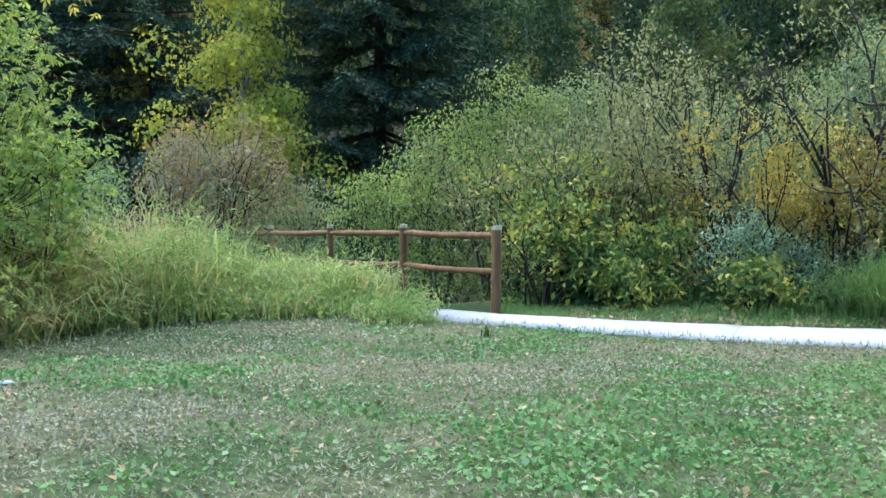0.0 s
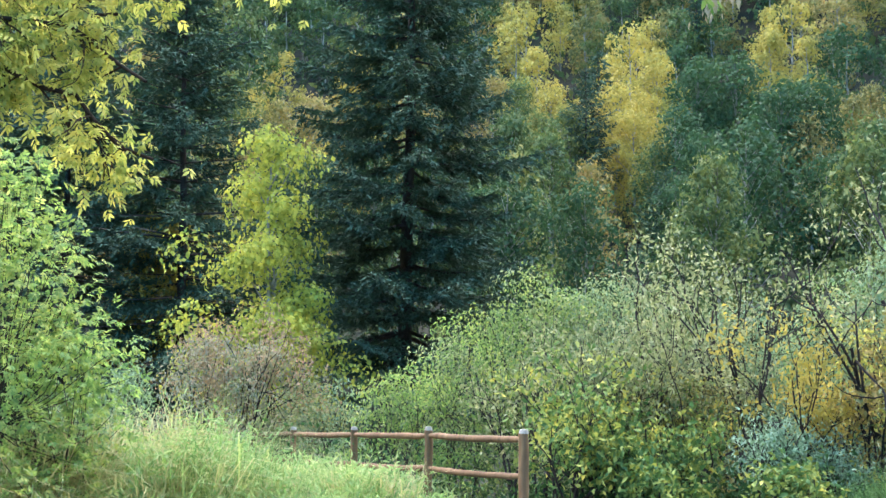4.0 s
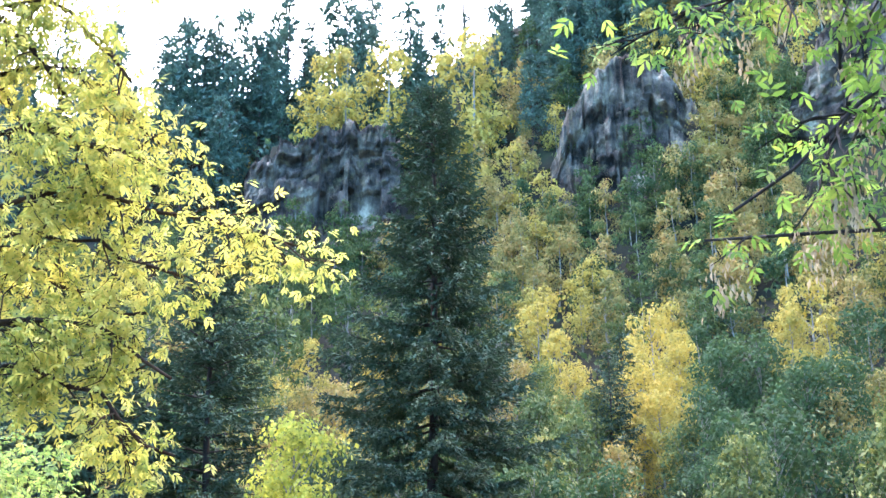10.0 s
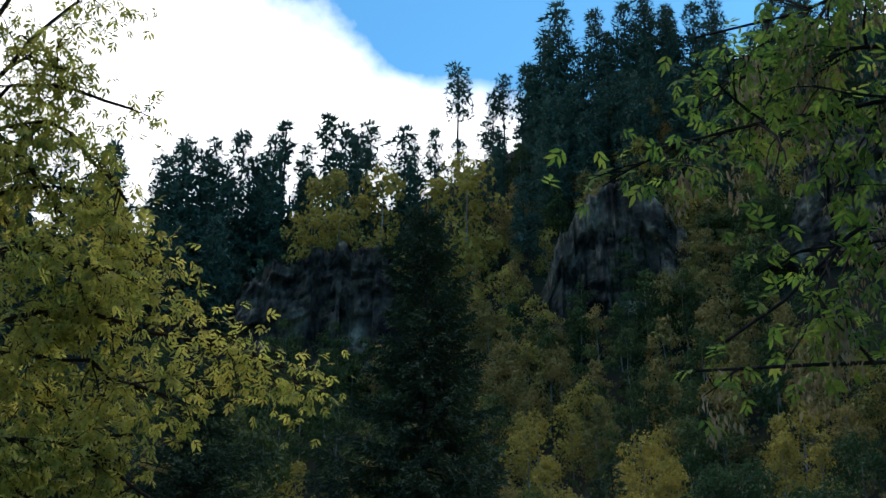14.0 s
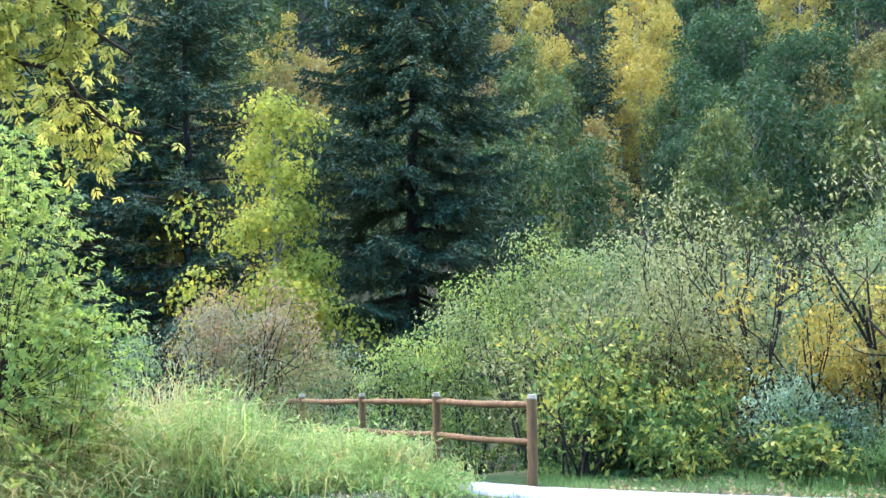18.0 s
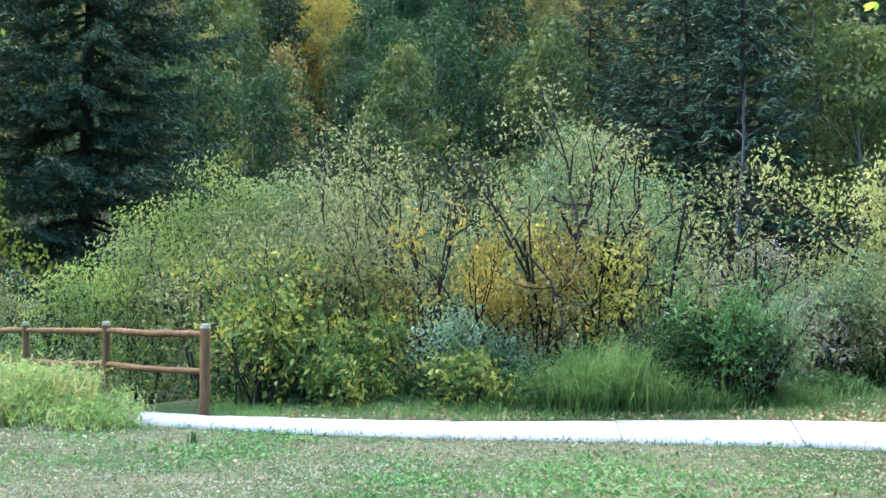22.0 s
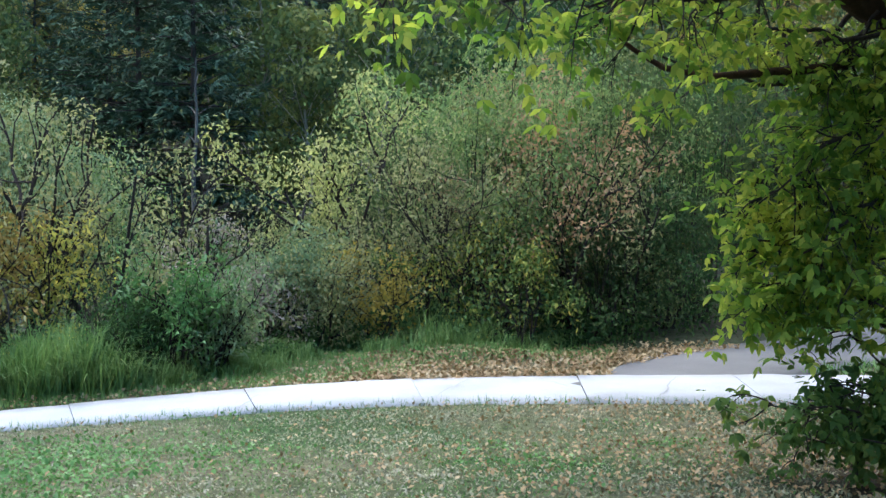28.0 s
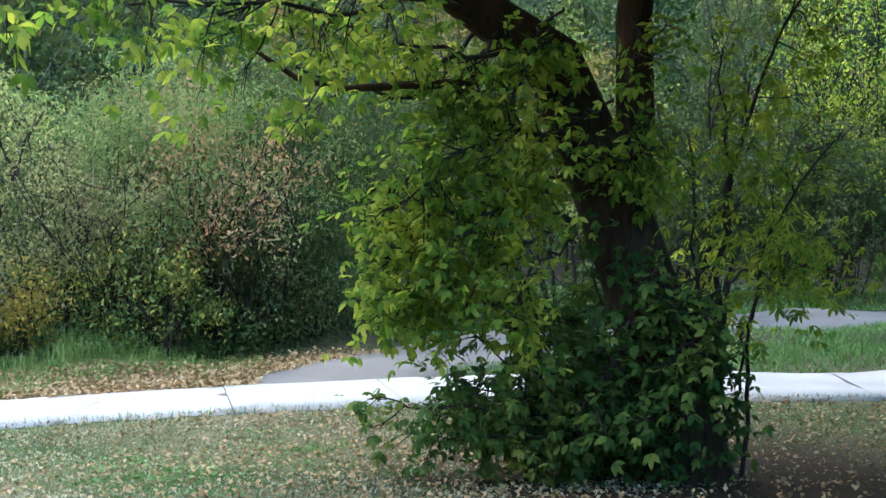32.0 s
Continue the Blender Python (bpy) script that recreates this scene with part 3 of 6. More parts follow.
def compound(rng, P, out, size, per=5, wide=1.0):
    """Compound leaves: leaflets along a drooping stalk."""
    n = len(P)
    a = unit(rng.normal(size=(n, 3)) * 0.8 + out + np.array((0, 0, -0.5)))
    s = unit(np.cross(a, rng.normal(size=(n, 3)) * 0.4 + np.array((0, 0, 1.0))))
    up = np.cross(s, a)
    items = []
    L = (size * rng.uniform(0.75, 1.25, n))[:, None]
    for along, side, turn in ((1.0, 0, 0), (0.75, 1, 0.9), (0.75, -1, -0.9), (0.3, 1, 1.0), (0.3, -1, -1.0))[:per]:
        o = P + a * L * along
        d = unit(a * math.cos(turn) + s * math.sin(turn) + np.array((0, 0, -0.35)) + rng.normal(size=(n, 3)) * 0.12)
        w = unit(np.cross(d, up))
        h = np.cross(w, d)
        l = L * rng.uniform(0.8, 1.1, (n, 1))
        v = np.empty((n, 6, 3))
        v[:, 0] = o
        v[:, 1] = o + d * l * 0.35 + w * l * 0.165 * wide + h * l * 0.06
        v[:, 2] = o + d * l * 0.7 + w * l * 0.12 * wide + h * l * 0.03
        v[:, 3] = o + d * l
        v[:, 4] = o + d * l * 0.7 - w * l * 0.12 * wide + h * l * 0.03
        v[:, 5] = o + d * l * 0.35 - w * l * 0.165 * wide + h * l * 0.06
        k = np.arange(n)[:, None] * 6
        f = np.concatenate([k + np.array(t) for t in ((0, 1, 5), (1, 2, 4), (1, 4, 5), (2, 3, 4))], 1).reshape(-1, 3)
        items.append((v.reshape(-1, 3), f))
    return join_arrays(items)


def mound(name, seed, at, height, radius, mat, lumps, per, size, puff=0.3, stems=6, label="", category="shrub", group="", bark=BARK_DARK, wide=0.45, foot=0.75, low=0.06, stem_r=0.024, fan=False, power=2.4, mix=None):
    """A dense rounded bush: stems that fork to every clump, and clumps of leaves over a domed outline."""
    rng = np.random.default_rng(seed)
    x, y = at
    if not fan:
        puff, per = puff * 1.25, int(per * 1.75)
    root = tagged(new(name), label, category, group)
    root.location = (x, y, gz(x, y) - 0.05)
    u = low + (1 - low) * rng.uniform(0, 1, lumps) ** 0.8
    t = rng.uniform(0, 6.283, lumps)
    r = radius * np.maximum(1 - u ** power, 0.02) ** 0.5 * (foot + (1 - foot) * np.sin(np.minimum(u * 1.4, 1) * 1.57)) * rng.uniform(0.55, 1.06, lumps)
    ph = rng.uniform(0, 6.283, 3)
    r = r * (1 + 0.16 * np.sin(2 * t + ph[0]) + 0.14 * np.sin(5 * t + ph[1] + 4 * u))
    rise = 1 - 0.13 * (1 + np.sin(3 * t + ph[2])) * rng.uniform(0.3, 1.0, lumps)
    cents = np.column_stack([r * np.cos(t), r * np.sin(t), u * rise * height - 0.4 * puff])
    order = np.argsort(t)
    for k in range(stems):
        mine = cents[order[k * lumps // stems:(k + 1) * lumps // stems]]
        if not len(mine):
            continue
        a = 6.283 * k / stems
        base = np.array((0.12 * radius * math.cos(a), 0.12 * radius * math.sin(a), 0))
        mid = mine.mean(0) * np.array((0.5, 0.5, 0.55)) + rng.normal(0, 0.06, 3)
        lines = [(np.array([base, (base + mid) / 2 + rng.normal(0, 0.05, 3), mid]), np.array((stem_r, stem_r * 0.8, stem_r * 0.6)))]
        for c in mine:
            lines.append((np.array([mid, (mid + c) / 2 + rng.normal(0, 0.1, 3), c + unit(c - mid) * (0.12 if rng.uniform() < 0.7 else puff * 1.5)]), np.array((stem_r * 0.32, stem_r * 0.2, 0.003))))
        v, f = tube_arrays(lines, 4)
        piece("stem", mesh_from("stem", v, f, bark, False), root)
    P, face = billow(rng, cents, per, puff * 1.15)
    P = P + rng.normal(0, puff * 0.16, P.shape)
    other = np.repeat(rng.uniform(0, 1, lumps) < (0.36 if mix else 0), per)
    for leaves, coat in ((~other, mat), (other, mix)):
        keep = (P[:, 2] > 0.04) & leaves
        if coat:
            v, f = compound(rng, P[keep], face[keep] * 1.2, size, 5, 1.3) if fan else leaf_arrays(rng, P[keep], size, wide, 0.25, face=face[keep])
            piece("crown", mesh_from("crown", v, f, coat), root)
    return root


# ---- the land ----
def build_ground():
    rings = np.concatenate([np.arange(0.4, 26, 0.6), np.geomspace(26, 60, 16), np.arange(62, 180, 2.5), np.geomspace(185, 3000, 22)])
    steps = 288
    az = np.arange(steps) * 2 * math.pi / steps
    X, Y = rings[:, None] * np.sin(az), rings[:, None] * np.cos(az)
    V = np.stack([X, Y, ground_z(X, Y)], -1).reshape(-1, 3)
    i, j = np.meshgrid(np.arange(len(rings) - 1), np.arange(steps), indexing="ij")
    F = np.stack([i * steps + j, (i + 1) * steps + j, (i + 1) * steps + (j + 1) % steps, i * steps + (j + 1) % steps], -1).reshape(-1, 4)
    F = F[:, ::-1]
    k = len(V)
    V = np.concatenate([V, [[0, 0, gz(0, 0)]]])
    tri = np.stack([np.full(steps, k), np.arange(steps), (np.arange(steps) + 1) % steps, (np.arange(steps) + 1) % steps], 1)
    me = bpy.data.meshes.new("ground")
    me.from_pydata(V.tolist(), [], F.tolist() + [(int(a), int(c), int(b)) for a, b, c, _ in tri])
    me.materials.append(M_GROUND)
    me.polygons.foreach_set("use_smooth", np.ones(len(me.polygons), bool))
    tagged(new("ground", me), "grassy lawn rising behind into a wooded hillside", "ground", kind="structure")


build_ground()


def line_points(nodes, step):
    p = np.array([polar(a, d) for a, d in nodes])
    s = np.concatenate([[0], np.cumsum(np.hypot(*np.diff(p, axis=0).T))])
    u = np.arange(0, s[-1], step)
    # rounded by averaging
    q = np.stack([np.interp(u, s, p[:, k]) for k in (0, 1)], 1)
    for _ in range(6):
        q[1:-1] = (q[:-2] + 2 * q[1:-1] + q[2:]) / 4
    return q


def build_path(name, nodes, slab, mat, label, lift):
    root = tagged(new(name), label, "path", kind="structure")
    step = 0.25
    c = line_points([k[:2] for k in nodes], step)
    wide = np.interp(np.degrees(np.arctan2(c[:, 0], c[:, 1])), [k[0] for k in nodes], [k[2] for k in nodes])
    t = unit(np.gradient(c, axis=0))
    s = np.stack([t[:, 1], -t[:, 0]], 1)
    per = int(slab / step)
    rng = np.random.default_rng(5)
    for a in range(0, len(c) - 1, per):
        b = min(a + per, len(c) - 1)
        q = c[a:b + 1].copy()
        gap = 0.004
        q[0] += t[a] * gap
        q[-1] -= t[b] * gap
        n = len(q)
        width = wide[a:b + 1, None]
        rag = rng.normal(0, 0.02, (2, n))
        cols = [q - s[a:b + 1] * (width / 2 + rag[0][:, None]), q - s[a:b + 1] * width / 6, q + s[a:b + 1] * width / 6, q + s[a:b + 1] * (width / 2 + rag[1][:, None])]
        tilt = rng.normal(0, 0.004)
        top = [np.column_stack([k, ground_z(*k.T) + lift + tilt]) for k in cols]
        low = [np.column_stack([k, ground_z(*k.T) - 0.08]) for k in (cols[0], cols[3])]
        V = np.concatenate([low[0]] + top + [low[1]])
        F = [(g * n + h, (g + 1) * n + h, (g + 1) * n + h + 1, g * n + h + 1) for g in range(5) for h in range(n - 1)]
        for e in (0, n - 1):
            F.append((e, n + e, 4 * n + e, 5 * n + e))
        piece("slab", mesh_from("slab", V, F, mat), root)
    return root


MAIN = [(-8, 18.5, 0.7), (-3, 15.9, 0.6), (0.2, 14.7, 0.62), (7, 14.1, 0.88), (15, 13.72, 1.1), (21.5, 13.75, 1.3), (29.5, 13.95, 1.6), (38, 14.2, 1.8), (44, 14.3, 1.95), (52, 14.5, 2.0), (62, 15.2, 2.2), (73, 15.9, 2.4), (80, 16.5, 2.4), (92, 18.5, 2.4)]
build_path("path_main", MAIN, 2.0, M_PATH, "pale concrete footpath in slabs across the lawn", 0.03)
build_path("path_branch", [(47.5, 14.2, 1.2), (49.5, 14.6, 1.6), (51.7, 15.5, 2.3), (54.4, 17.1, 2.6), (58, 18.8, 2.7), (62, 20.5, 2.8), (70, 23.6, 3.0), (76.4, 26.2, 3.1), (85, 28.8, 3.1), (95, 31.5, 3.1)], 40, M_ASPHALT, "old grey asphalt path branching off behind the tree", 0.022)
PATH_AZ, PATH_D, PATH_W = (np.array([k[i] for k in MAIN], float) for i in range(3))


# ---- fence ----
def build_fence():
    root = tagged(new("rail_fence"), "brown round-pole wooden fence beside the path end", "fence")
    spots = [(2.4, 15.1, 1.06, 0.066), (-2.15, 17.1, 1.04, 0.06), (-5.7, 19.1, 0.98, 0.057), (-8.55, 21.2, 0.95, 0.056), (-10.9, 23.2, 0.95, 0.055)]
    rng = np.random.default_rng(3)
    ends = []
    for az, d, h, r in spots:
        x, y = polar(az, d)
        top = 2.2 - d * math.tan(radians(4.55 if az < 0 else 4.65)) - 0.02
        base = min(gz(x, y), top - 0.9) - 0.15
        z = np.linspace(base, top - 0.02, 7)
        pts = np.stack([x + rng.normal(0, 0.004, 7), y + rng.normal(0, 0.004, 7), z], 1)
        rad = np.full(7, r) * rng.uniform(0.97, 1.03, 7)
        v, f = tube_arrays([(pts, rad)], 12)
        post = piece("post", mesh_from("post", v, f, M_POST, False), root)
        cap = bmesh.new()
        bmesh.ops.create_cone(cap, cap_ends=True, segments=12, radius1=r * 1.01, radius2=r * 0.82, depth=0.05, matrix=Matrix.Translation((x, y, top)))
        part("post_top", cap, M_POSTTOP, post, "weathered pale end grain")
        ends.append((x, y, top))
    for a, b in zip(ends, ends[1:]):
        for drop, sag in ((0.1, 0.01), (0.56, 0.025)):
            p, q = np.array(a) - (0, 0, drop), np.array(b) - (0, 0, drop)
            u = np.linspace(0, 1, 9)[:, None]
            pts = p + (q - p) * u
            pts[:, 2] -= sag * np.sin(u[:, 0] * math.pi) + rng.normal(0, 0.003, 9)
            rad = 0.043 * rng.uniform(0.9, 1.1, 9)
            rad[[0, -1]] *= 0.75
            v, f = tube_arrays([(pts, rad)], 10)
            piece("rail", mesh_from("rail", v, f, M_POST, False), root)


build_fence()


# ---- conifers ----
def spruce(name, seed, height, reach, gap, step, needle, dense, label, group="", sub=False, simple=False):
    """A spruce: whorls of drooping boughs, each a flat fan of hanging twigs set with needles. reach: (share of height, length of bough)."""
    rng = np.random.default_rng(seed)
    root = tagged(new(name), label, "tree", group)
    z = np.linspace(-0.3, height, 12)
    trunk = np.column_stack([np.cumsum(rng.normal(0, height * 0.002, (12, 2)), 0), z])
    v, f = tube_arrays([(trunk, np.linspace(height * 0.0105 + 0.03, 0.015, 12))], 8)
    piece("trunk", mesh_from("trunk", v, f, BARK_SPRUCE, False), root)
    lines, P, O = [], [], []
    up = np.array((0, 0, 1.0))
    u = np.linspace(0, 1, 7)[:, None]
    zz = 0.02 * height
    while zz < height * 0.985:
        k = zz / height
        full = rng.uniform(0.72, 1.1)
        turn = rng.uniform(0, 6.283)
        number = int(rng.integers(6, 9))
        for b in range(number):
            t = turn + 6.283 * (b + rng.uniform(-0.35, 0.35)) / number
            ln = float(np.interp(k, *zip(*reach))) * full * rng.uniform(0.6, 1.12) + 0.08
            out = np.array((math.cos(t), math.sin(t), 0))
            side = np.array((-out[1], out[0], 0))
            base = np.array((np.interp(zz, z, trunk[:, 0]), np.interp(zz, z, trunk[:, 1]), zz + rng.uniform(-0.14, 0.14)))
            fall = np.interp(k, (0, 0.45, 0.8, 1), (-0.34, -0.2, 0.1, 0.7)) + rng.normal(0, 0.06)
            pts = base + out * ln * u + up * ln * (fall * u + 0.22 * u ** 2.6)
            lines.append((pts, np.linspace(0.012 + 0.011 * ln, 0.006, 7)))
            m = max(3, int(ln / step))
            w = 0.16 + 0.84 * (np.arange(m) + rng.uniform(0, 1, m)) / m
            q = np.stack([np.interp(w, u[:, 0], pts[:, c]) for c in range(3)], 1)
            for sign in (-1, 1):
                tl = np.minimum((0.42 * ln * (1.05 - w) ** 0.8 * np.minimum(1, 0.35 + 1.6 * w) + 0.13) * rng.uniform(0.6, 1.2, m), 1.0)
                d = unit(out * 0.85 + side * sign * 0.8 + rng.normal(0, 0.16, (m, 3)) - up * rng.uniform(0.05, 0.4, m)[:, None])
                n = max(4, int(tl.sum() * dense))
                i = rng.choice(m, n, p=tl / tl.sum())
                a = rng.uniform(0.0, 1.0, n) * tl[i]
                P.append(q[i] + d[i] * a[:, None] - up * (0.22 * a * a)[:, None] + rng.normal(0, 0.02, (n, 3)))
                O.append(d[i])
            n = max(4, int(ln * dense * 1.2))
            w = rng.uniform(0.1, 1.0, n)
            P.append(np.stack([np.interp(w, u[:, 0], pts[:, c]) for c in range(3)], 1) + rng.normal(0, 0.025, (n, 3)))
            O.append(np.repeat(out[None], n, 0))
        zz += gap * rng.uniform(0.8, 1.25) * (1.15 - 0.6 * k)
    if sub:
        for ln in lines:
            v, f = tube_arrays([ln], 5)
            piece("branch", mesh_from("branch", v, f, BARK_SPRUCE, False), root)
    else:
        v, f = tube_arrays([(a[[0, 6]], b[[0, 6]]) for a, b in lines], 3)
        tagged(piece("branchwork", mesh_from("branchwork", v, f, BARK_SPRUCE, False), root), kind="stuff")
    P, O = np.concatenate(P), np.concatenate(O)
    v, f = leaf_arrays(rng, P, needle, 0.34, 0.1, 0.05, O * 2.0, 0.45, simple=simple)
    piece("crown", mesh_from("crown", v, f, L_SPRUCE), root)
    return root


def set_at(ob, az, d, turn=0.0, size=1.0, sink=0.2):
    x, y = polar(az, d)
    ob.matrix_basis = pose(x, y, gz(x, y) - sink, 0, 0, turn) @ Matrix.Scale(size, 4)
    return ob


def put(ob, az, d, turn=0.0, size=1.0, sink=0.2):
    x, y = polar(az, d)
    return copy_thing(ob, pose(x, y, gz(x, y) - sink, 0, 0, turn) @ Matrix.Scale(size / ob.scale[0], 4))


SHAPE = [(0, 2.7), (0.15, 3.4), (0.33, 3.3), (0.5, 2.8), (0.65, 2.2), (0.8, 1.35), (0.92, 0.6), (1, 0.05)]
shape = lambda r: [(k, w * r / 3.4) for k, w in SHAPE]
set_at(spruce("spruce_tree", 11, 20.2, shape(4.3), 0.66, 0.13, 0.16, 30, "tall dark blue-green spruce at the foot of the slope", sub=True), -3.25, 34)
set_at(spruce("spruce_tree", 12, 17.2, shape(4.2), 0.66, 0.17, 0.2, 18, "dark spruce behind yellow boxelder leaves"), -13.9, 41)
set_at(spruce("spruce_tree", 13, 15.0, shape(4.2), 0.7, 0.22, 0.26, 12, "dark shaded spruce beside the boxelder"), -19.3, 43)
small_spruce = spruce("spruce_tree", 14, 7.5, shape(1.6), 0.5, 0.25, 0.28, 8, "small dark spruce among aspens on the slope", "slope spruces", simple=True)
set_at(small_spruce, -8.9, 62)
mid_spruce = spruce("spruce_tree", 15, 14.0, shape(3.6), 0.8, 0.26, 0.3, 8.5, "dark spruce in the shaded forest", "slope spruces", simple=True)
set_at(mid_spruce, 27.8, 42)
for az, d, s in ((25.2, 44, 0.95), (23.9, 49, 1.0), (33, 52, 1.0), (41, 54, 1.0), (9.5, 52, 0.5), (5.6, 66, 0.7), (20.5, 56, 0.7), (-24, 45, 1.1)):
    put(mid_spruce, az, d, az * 47, s)
for az, d, s in ((16, 70, 1.0), (-5, 80, 1.1), (11, 92, 1.2), (22, 60, 1.0), (6.3, 72, 1.2)):
    put(small_spruce, az, d, az * 31, s)

# pines along the ridge
def pine(seed, height, radius, low, power, branches, clump, label):
    """A pine: a bare lower stem and uneven tufts of needles towards the ends of its boughs."""
    rng = np.random.default_rng(seed)
    root = tagged(new("pine_tree"), label, "tree", "ridge pines")
    z = np.linspace(-0.5, height, 9)
    trunk = np.column_stack([np.cumsum(rng.normal(0, 0.06, (9, 2)), 0), z])
    v, f = tube_arrays([(trunk, np.linspace(0.24, 0.03, 9))], 6)
    piece("trunk", mesh_from("trunk", v, f, BARK_SPRUCE, False), root)
    lines, cents = [], []
    for b in range(branches):
        k = low + (1 - low) * ((b + rng.uniform()) / branches) ** 0.9
        t = rng.uniform(0, 6.283)
        ln = radius * max(1 - k, 0.02) ** power * rng.uniform(0.5, 1.15) + 0.15
        foot = np.array((np.interp(k * height, z, trunk[:, 0]), np.interp(k * height, z, trunk[:, 1]), k * height))
        tip = foot + np.array((math.cos(t), math.sin(t), 0.15 + 0.5 * k)) * ln
        lines.append((np.array([foot, tip]), np.array((0.05, 0.015))))
        for w in rng.uniform(0.35, 1.05, max(1, int(ln * 1.6))):
            cents.append(foot + (tip - foot) * w + rng.normal(0, 0.12, 3))
    cents.append(trunk[-1])
    v, f = tube_arrays(lines, 3)
    tagged(piece("branchwork", mesh_from("branchwork", v, f, BARK_SPRUCE, False), root), kind="stuff")
    P, face = billow(rng, cents, 26, clump * 1.45)
    v, f = leaf_arrays(rng, P, 0.6, 0.42, 0.0, 0.1, face * 1.5, simple=True)
    piece("crown", mesh_from("crown", v, f, L_PINE), root)
    return root


def ridge_size(az, d, el):
    """The size of a 17 m pine there whose top is seen at that angle."""
    return (2.4 + d * math.tan(radians(el)) - gz(*polar(az, d))) / 17.0


pines = [pine(31, 17.0, 2.9, 0.12, 0.6, 46, 0.5, "dark bushy pine on the ridge against the sky"), pine(34, 17.0, 2.5, 0.2, 0.5, 40, 0.46, "dark pine on the ridge against the sky"),
         pine(32, 17.0, 1.6, 0.3, 0.4, 24, 0.36, "thin dark pine on the ridge against the sky"), pine(33, 17.0, 2.3, 0.58, 0.35, 20, 0.5, "tall lone pine with a bare lower trunk on the ridge")]
rngp = np.random.default_rng(77)
first_used = set()


def put_pine(kind, az, d, size):
    if kind in first_used:
        put(pines[kind], az, d, rngp.uniform(0, 360), size)
    else:
        first_used.add(kind)
        set_at(pines[kind], az, d, rngp.uniform(0, 360), size)


# those that stand out against the sky, by heading and height of their tops
for az, el in ((-16.96, 26.58), (-15.91, 27.88), (-15.0, 27.57), (-13.92, 27.13), (-12.99, 28.68), (-12.01, 27.55), (-11.26, 28.67), (-9.27, 27.18), (-7.46, 29.41), (-6.89, 28.89), (-6.04, 29.59), (-3.95, 29.36), (3.15, 32.18), (3.98, 33.06), (4.75, 35.11), (6.67, 34.73), (2.7, 32.41), (8.3, 35.01), (9.62, 35.41), (10.82, 34.65), (3.87, 33.7), (7.4, 33.76), (8.85, 33.91)):
    d = rngp.uniform(130, 137) if az < 2 else rngp.uniform(141, 146)
    put_pine(int(rngp.integers(0, 2)), az, d, ridge_size(az, d, el))
for az, el in ((-10.61, 29.38), (-8.41, 29.9), (-9.74, 27.56)):
    put_pine(2, az, 134, ridge_size(az, 134, el))
for az, el, s in ((-1.13, 32.29, 1.0), (1.4, 31.85, 0.7)):
    put_pine(3, az, 143 + 3 * s, ridge_size(az, 143 + 3 * s, el))
# the wood behind and between them
for d in (124, 129, 134, 139, 144):
    for k in range(20):
        az = -25 + 49 * (k + rngp.uniform(0.1, 0.9)) / 20
        if az > -9.5 and d < 132 and az < 2 or d < 126 and (-12.8 < az < -4.2 or 3.4 < az < 10.8 or az > 14):
            continue
        put_pine(int(rngp.integers(0, 2)), az, d + rngp.uniform(-1.5, 1.5), rngp.uniform(0.6, 0.85) if -9.5 < az < 2.0 else rngp.uniform(0.75, 1.0))
for k in range(30):
    put_pine(int(rngp.integers(0, 2)), rngp.uniform(1.5, 14), rngp.uniform(126, 150), rngp.uniform(0.5, 0.85))

# ---- broadleaf trees on the slope ----
def aspen(name, seed, height, radius, mat, leaves, size, low=0.22, label="", group="slope trees", clumps=36, simple=True):
    rng = np.random.default_rng(seed)
    root = tagged(new(name), label, "tree", group)
    lines, cents = [], []
    n = 9
    trunk = np.column_stack([np.cumsum(rng.normal(0, 0.07, (n, 2)), 0), np.linspace(-0.4, height * 0.95, n)])
    lines.append((trunk, np.linspace(0.055 + height * 0.007, 0.02, n)))
    for k in range(clumps):
        u = rng.uniform(low, 1.0)
        prof = math.sin(math.pi * min(1, 0.12 + 0.88 * (u - low) / (1 - low)) ** 0.8) ** 0.6
        t, q = rng.uniform(0, 6.283), radius * prof * rng.uniform(0.2, 1.3)
        c = np.array((q * math.cos(t), q * math.sin(t), u * height))
        z0 = max(0.12 * height, c[2] - 0.9 * q - 0.4)
        b = np.array((np.interp(z0, trunk[:, 2], trunk[:, 0]), np.interp(z0, trunk[:, 2], trunk[:, 1]), z0))
        m = (b + c) / 2 + rng.normal(0, 0.12, 3)
        lines.append((np.array([b, c]), np.array((0.035, 0.008))))
        cents.append(c)
    v, f = tube_arrays(lines[:1], 6)
    piece("trunk", mesh_from("trunk", v, f, BARK_ASPEN, False), root)
    v, f = tube_arrays(lines[1::2], 3)
    tagged(piece("branchwork", mesh_from("branchwork", v, f, BARK_ASPEN, False), root), kind="stuff")
    P, face = billow(rng, cents, leaves // clumps, radius * 0.33)
    P = P + rng.normal(0, radius * 0.07, P.shape)
    v, f = leaf_arrays(rng, P, size, 0.75, 0.3, face=face, simple=simple)
    piece("crown", mesh_from("crown", v, f, mat), root)
    return root


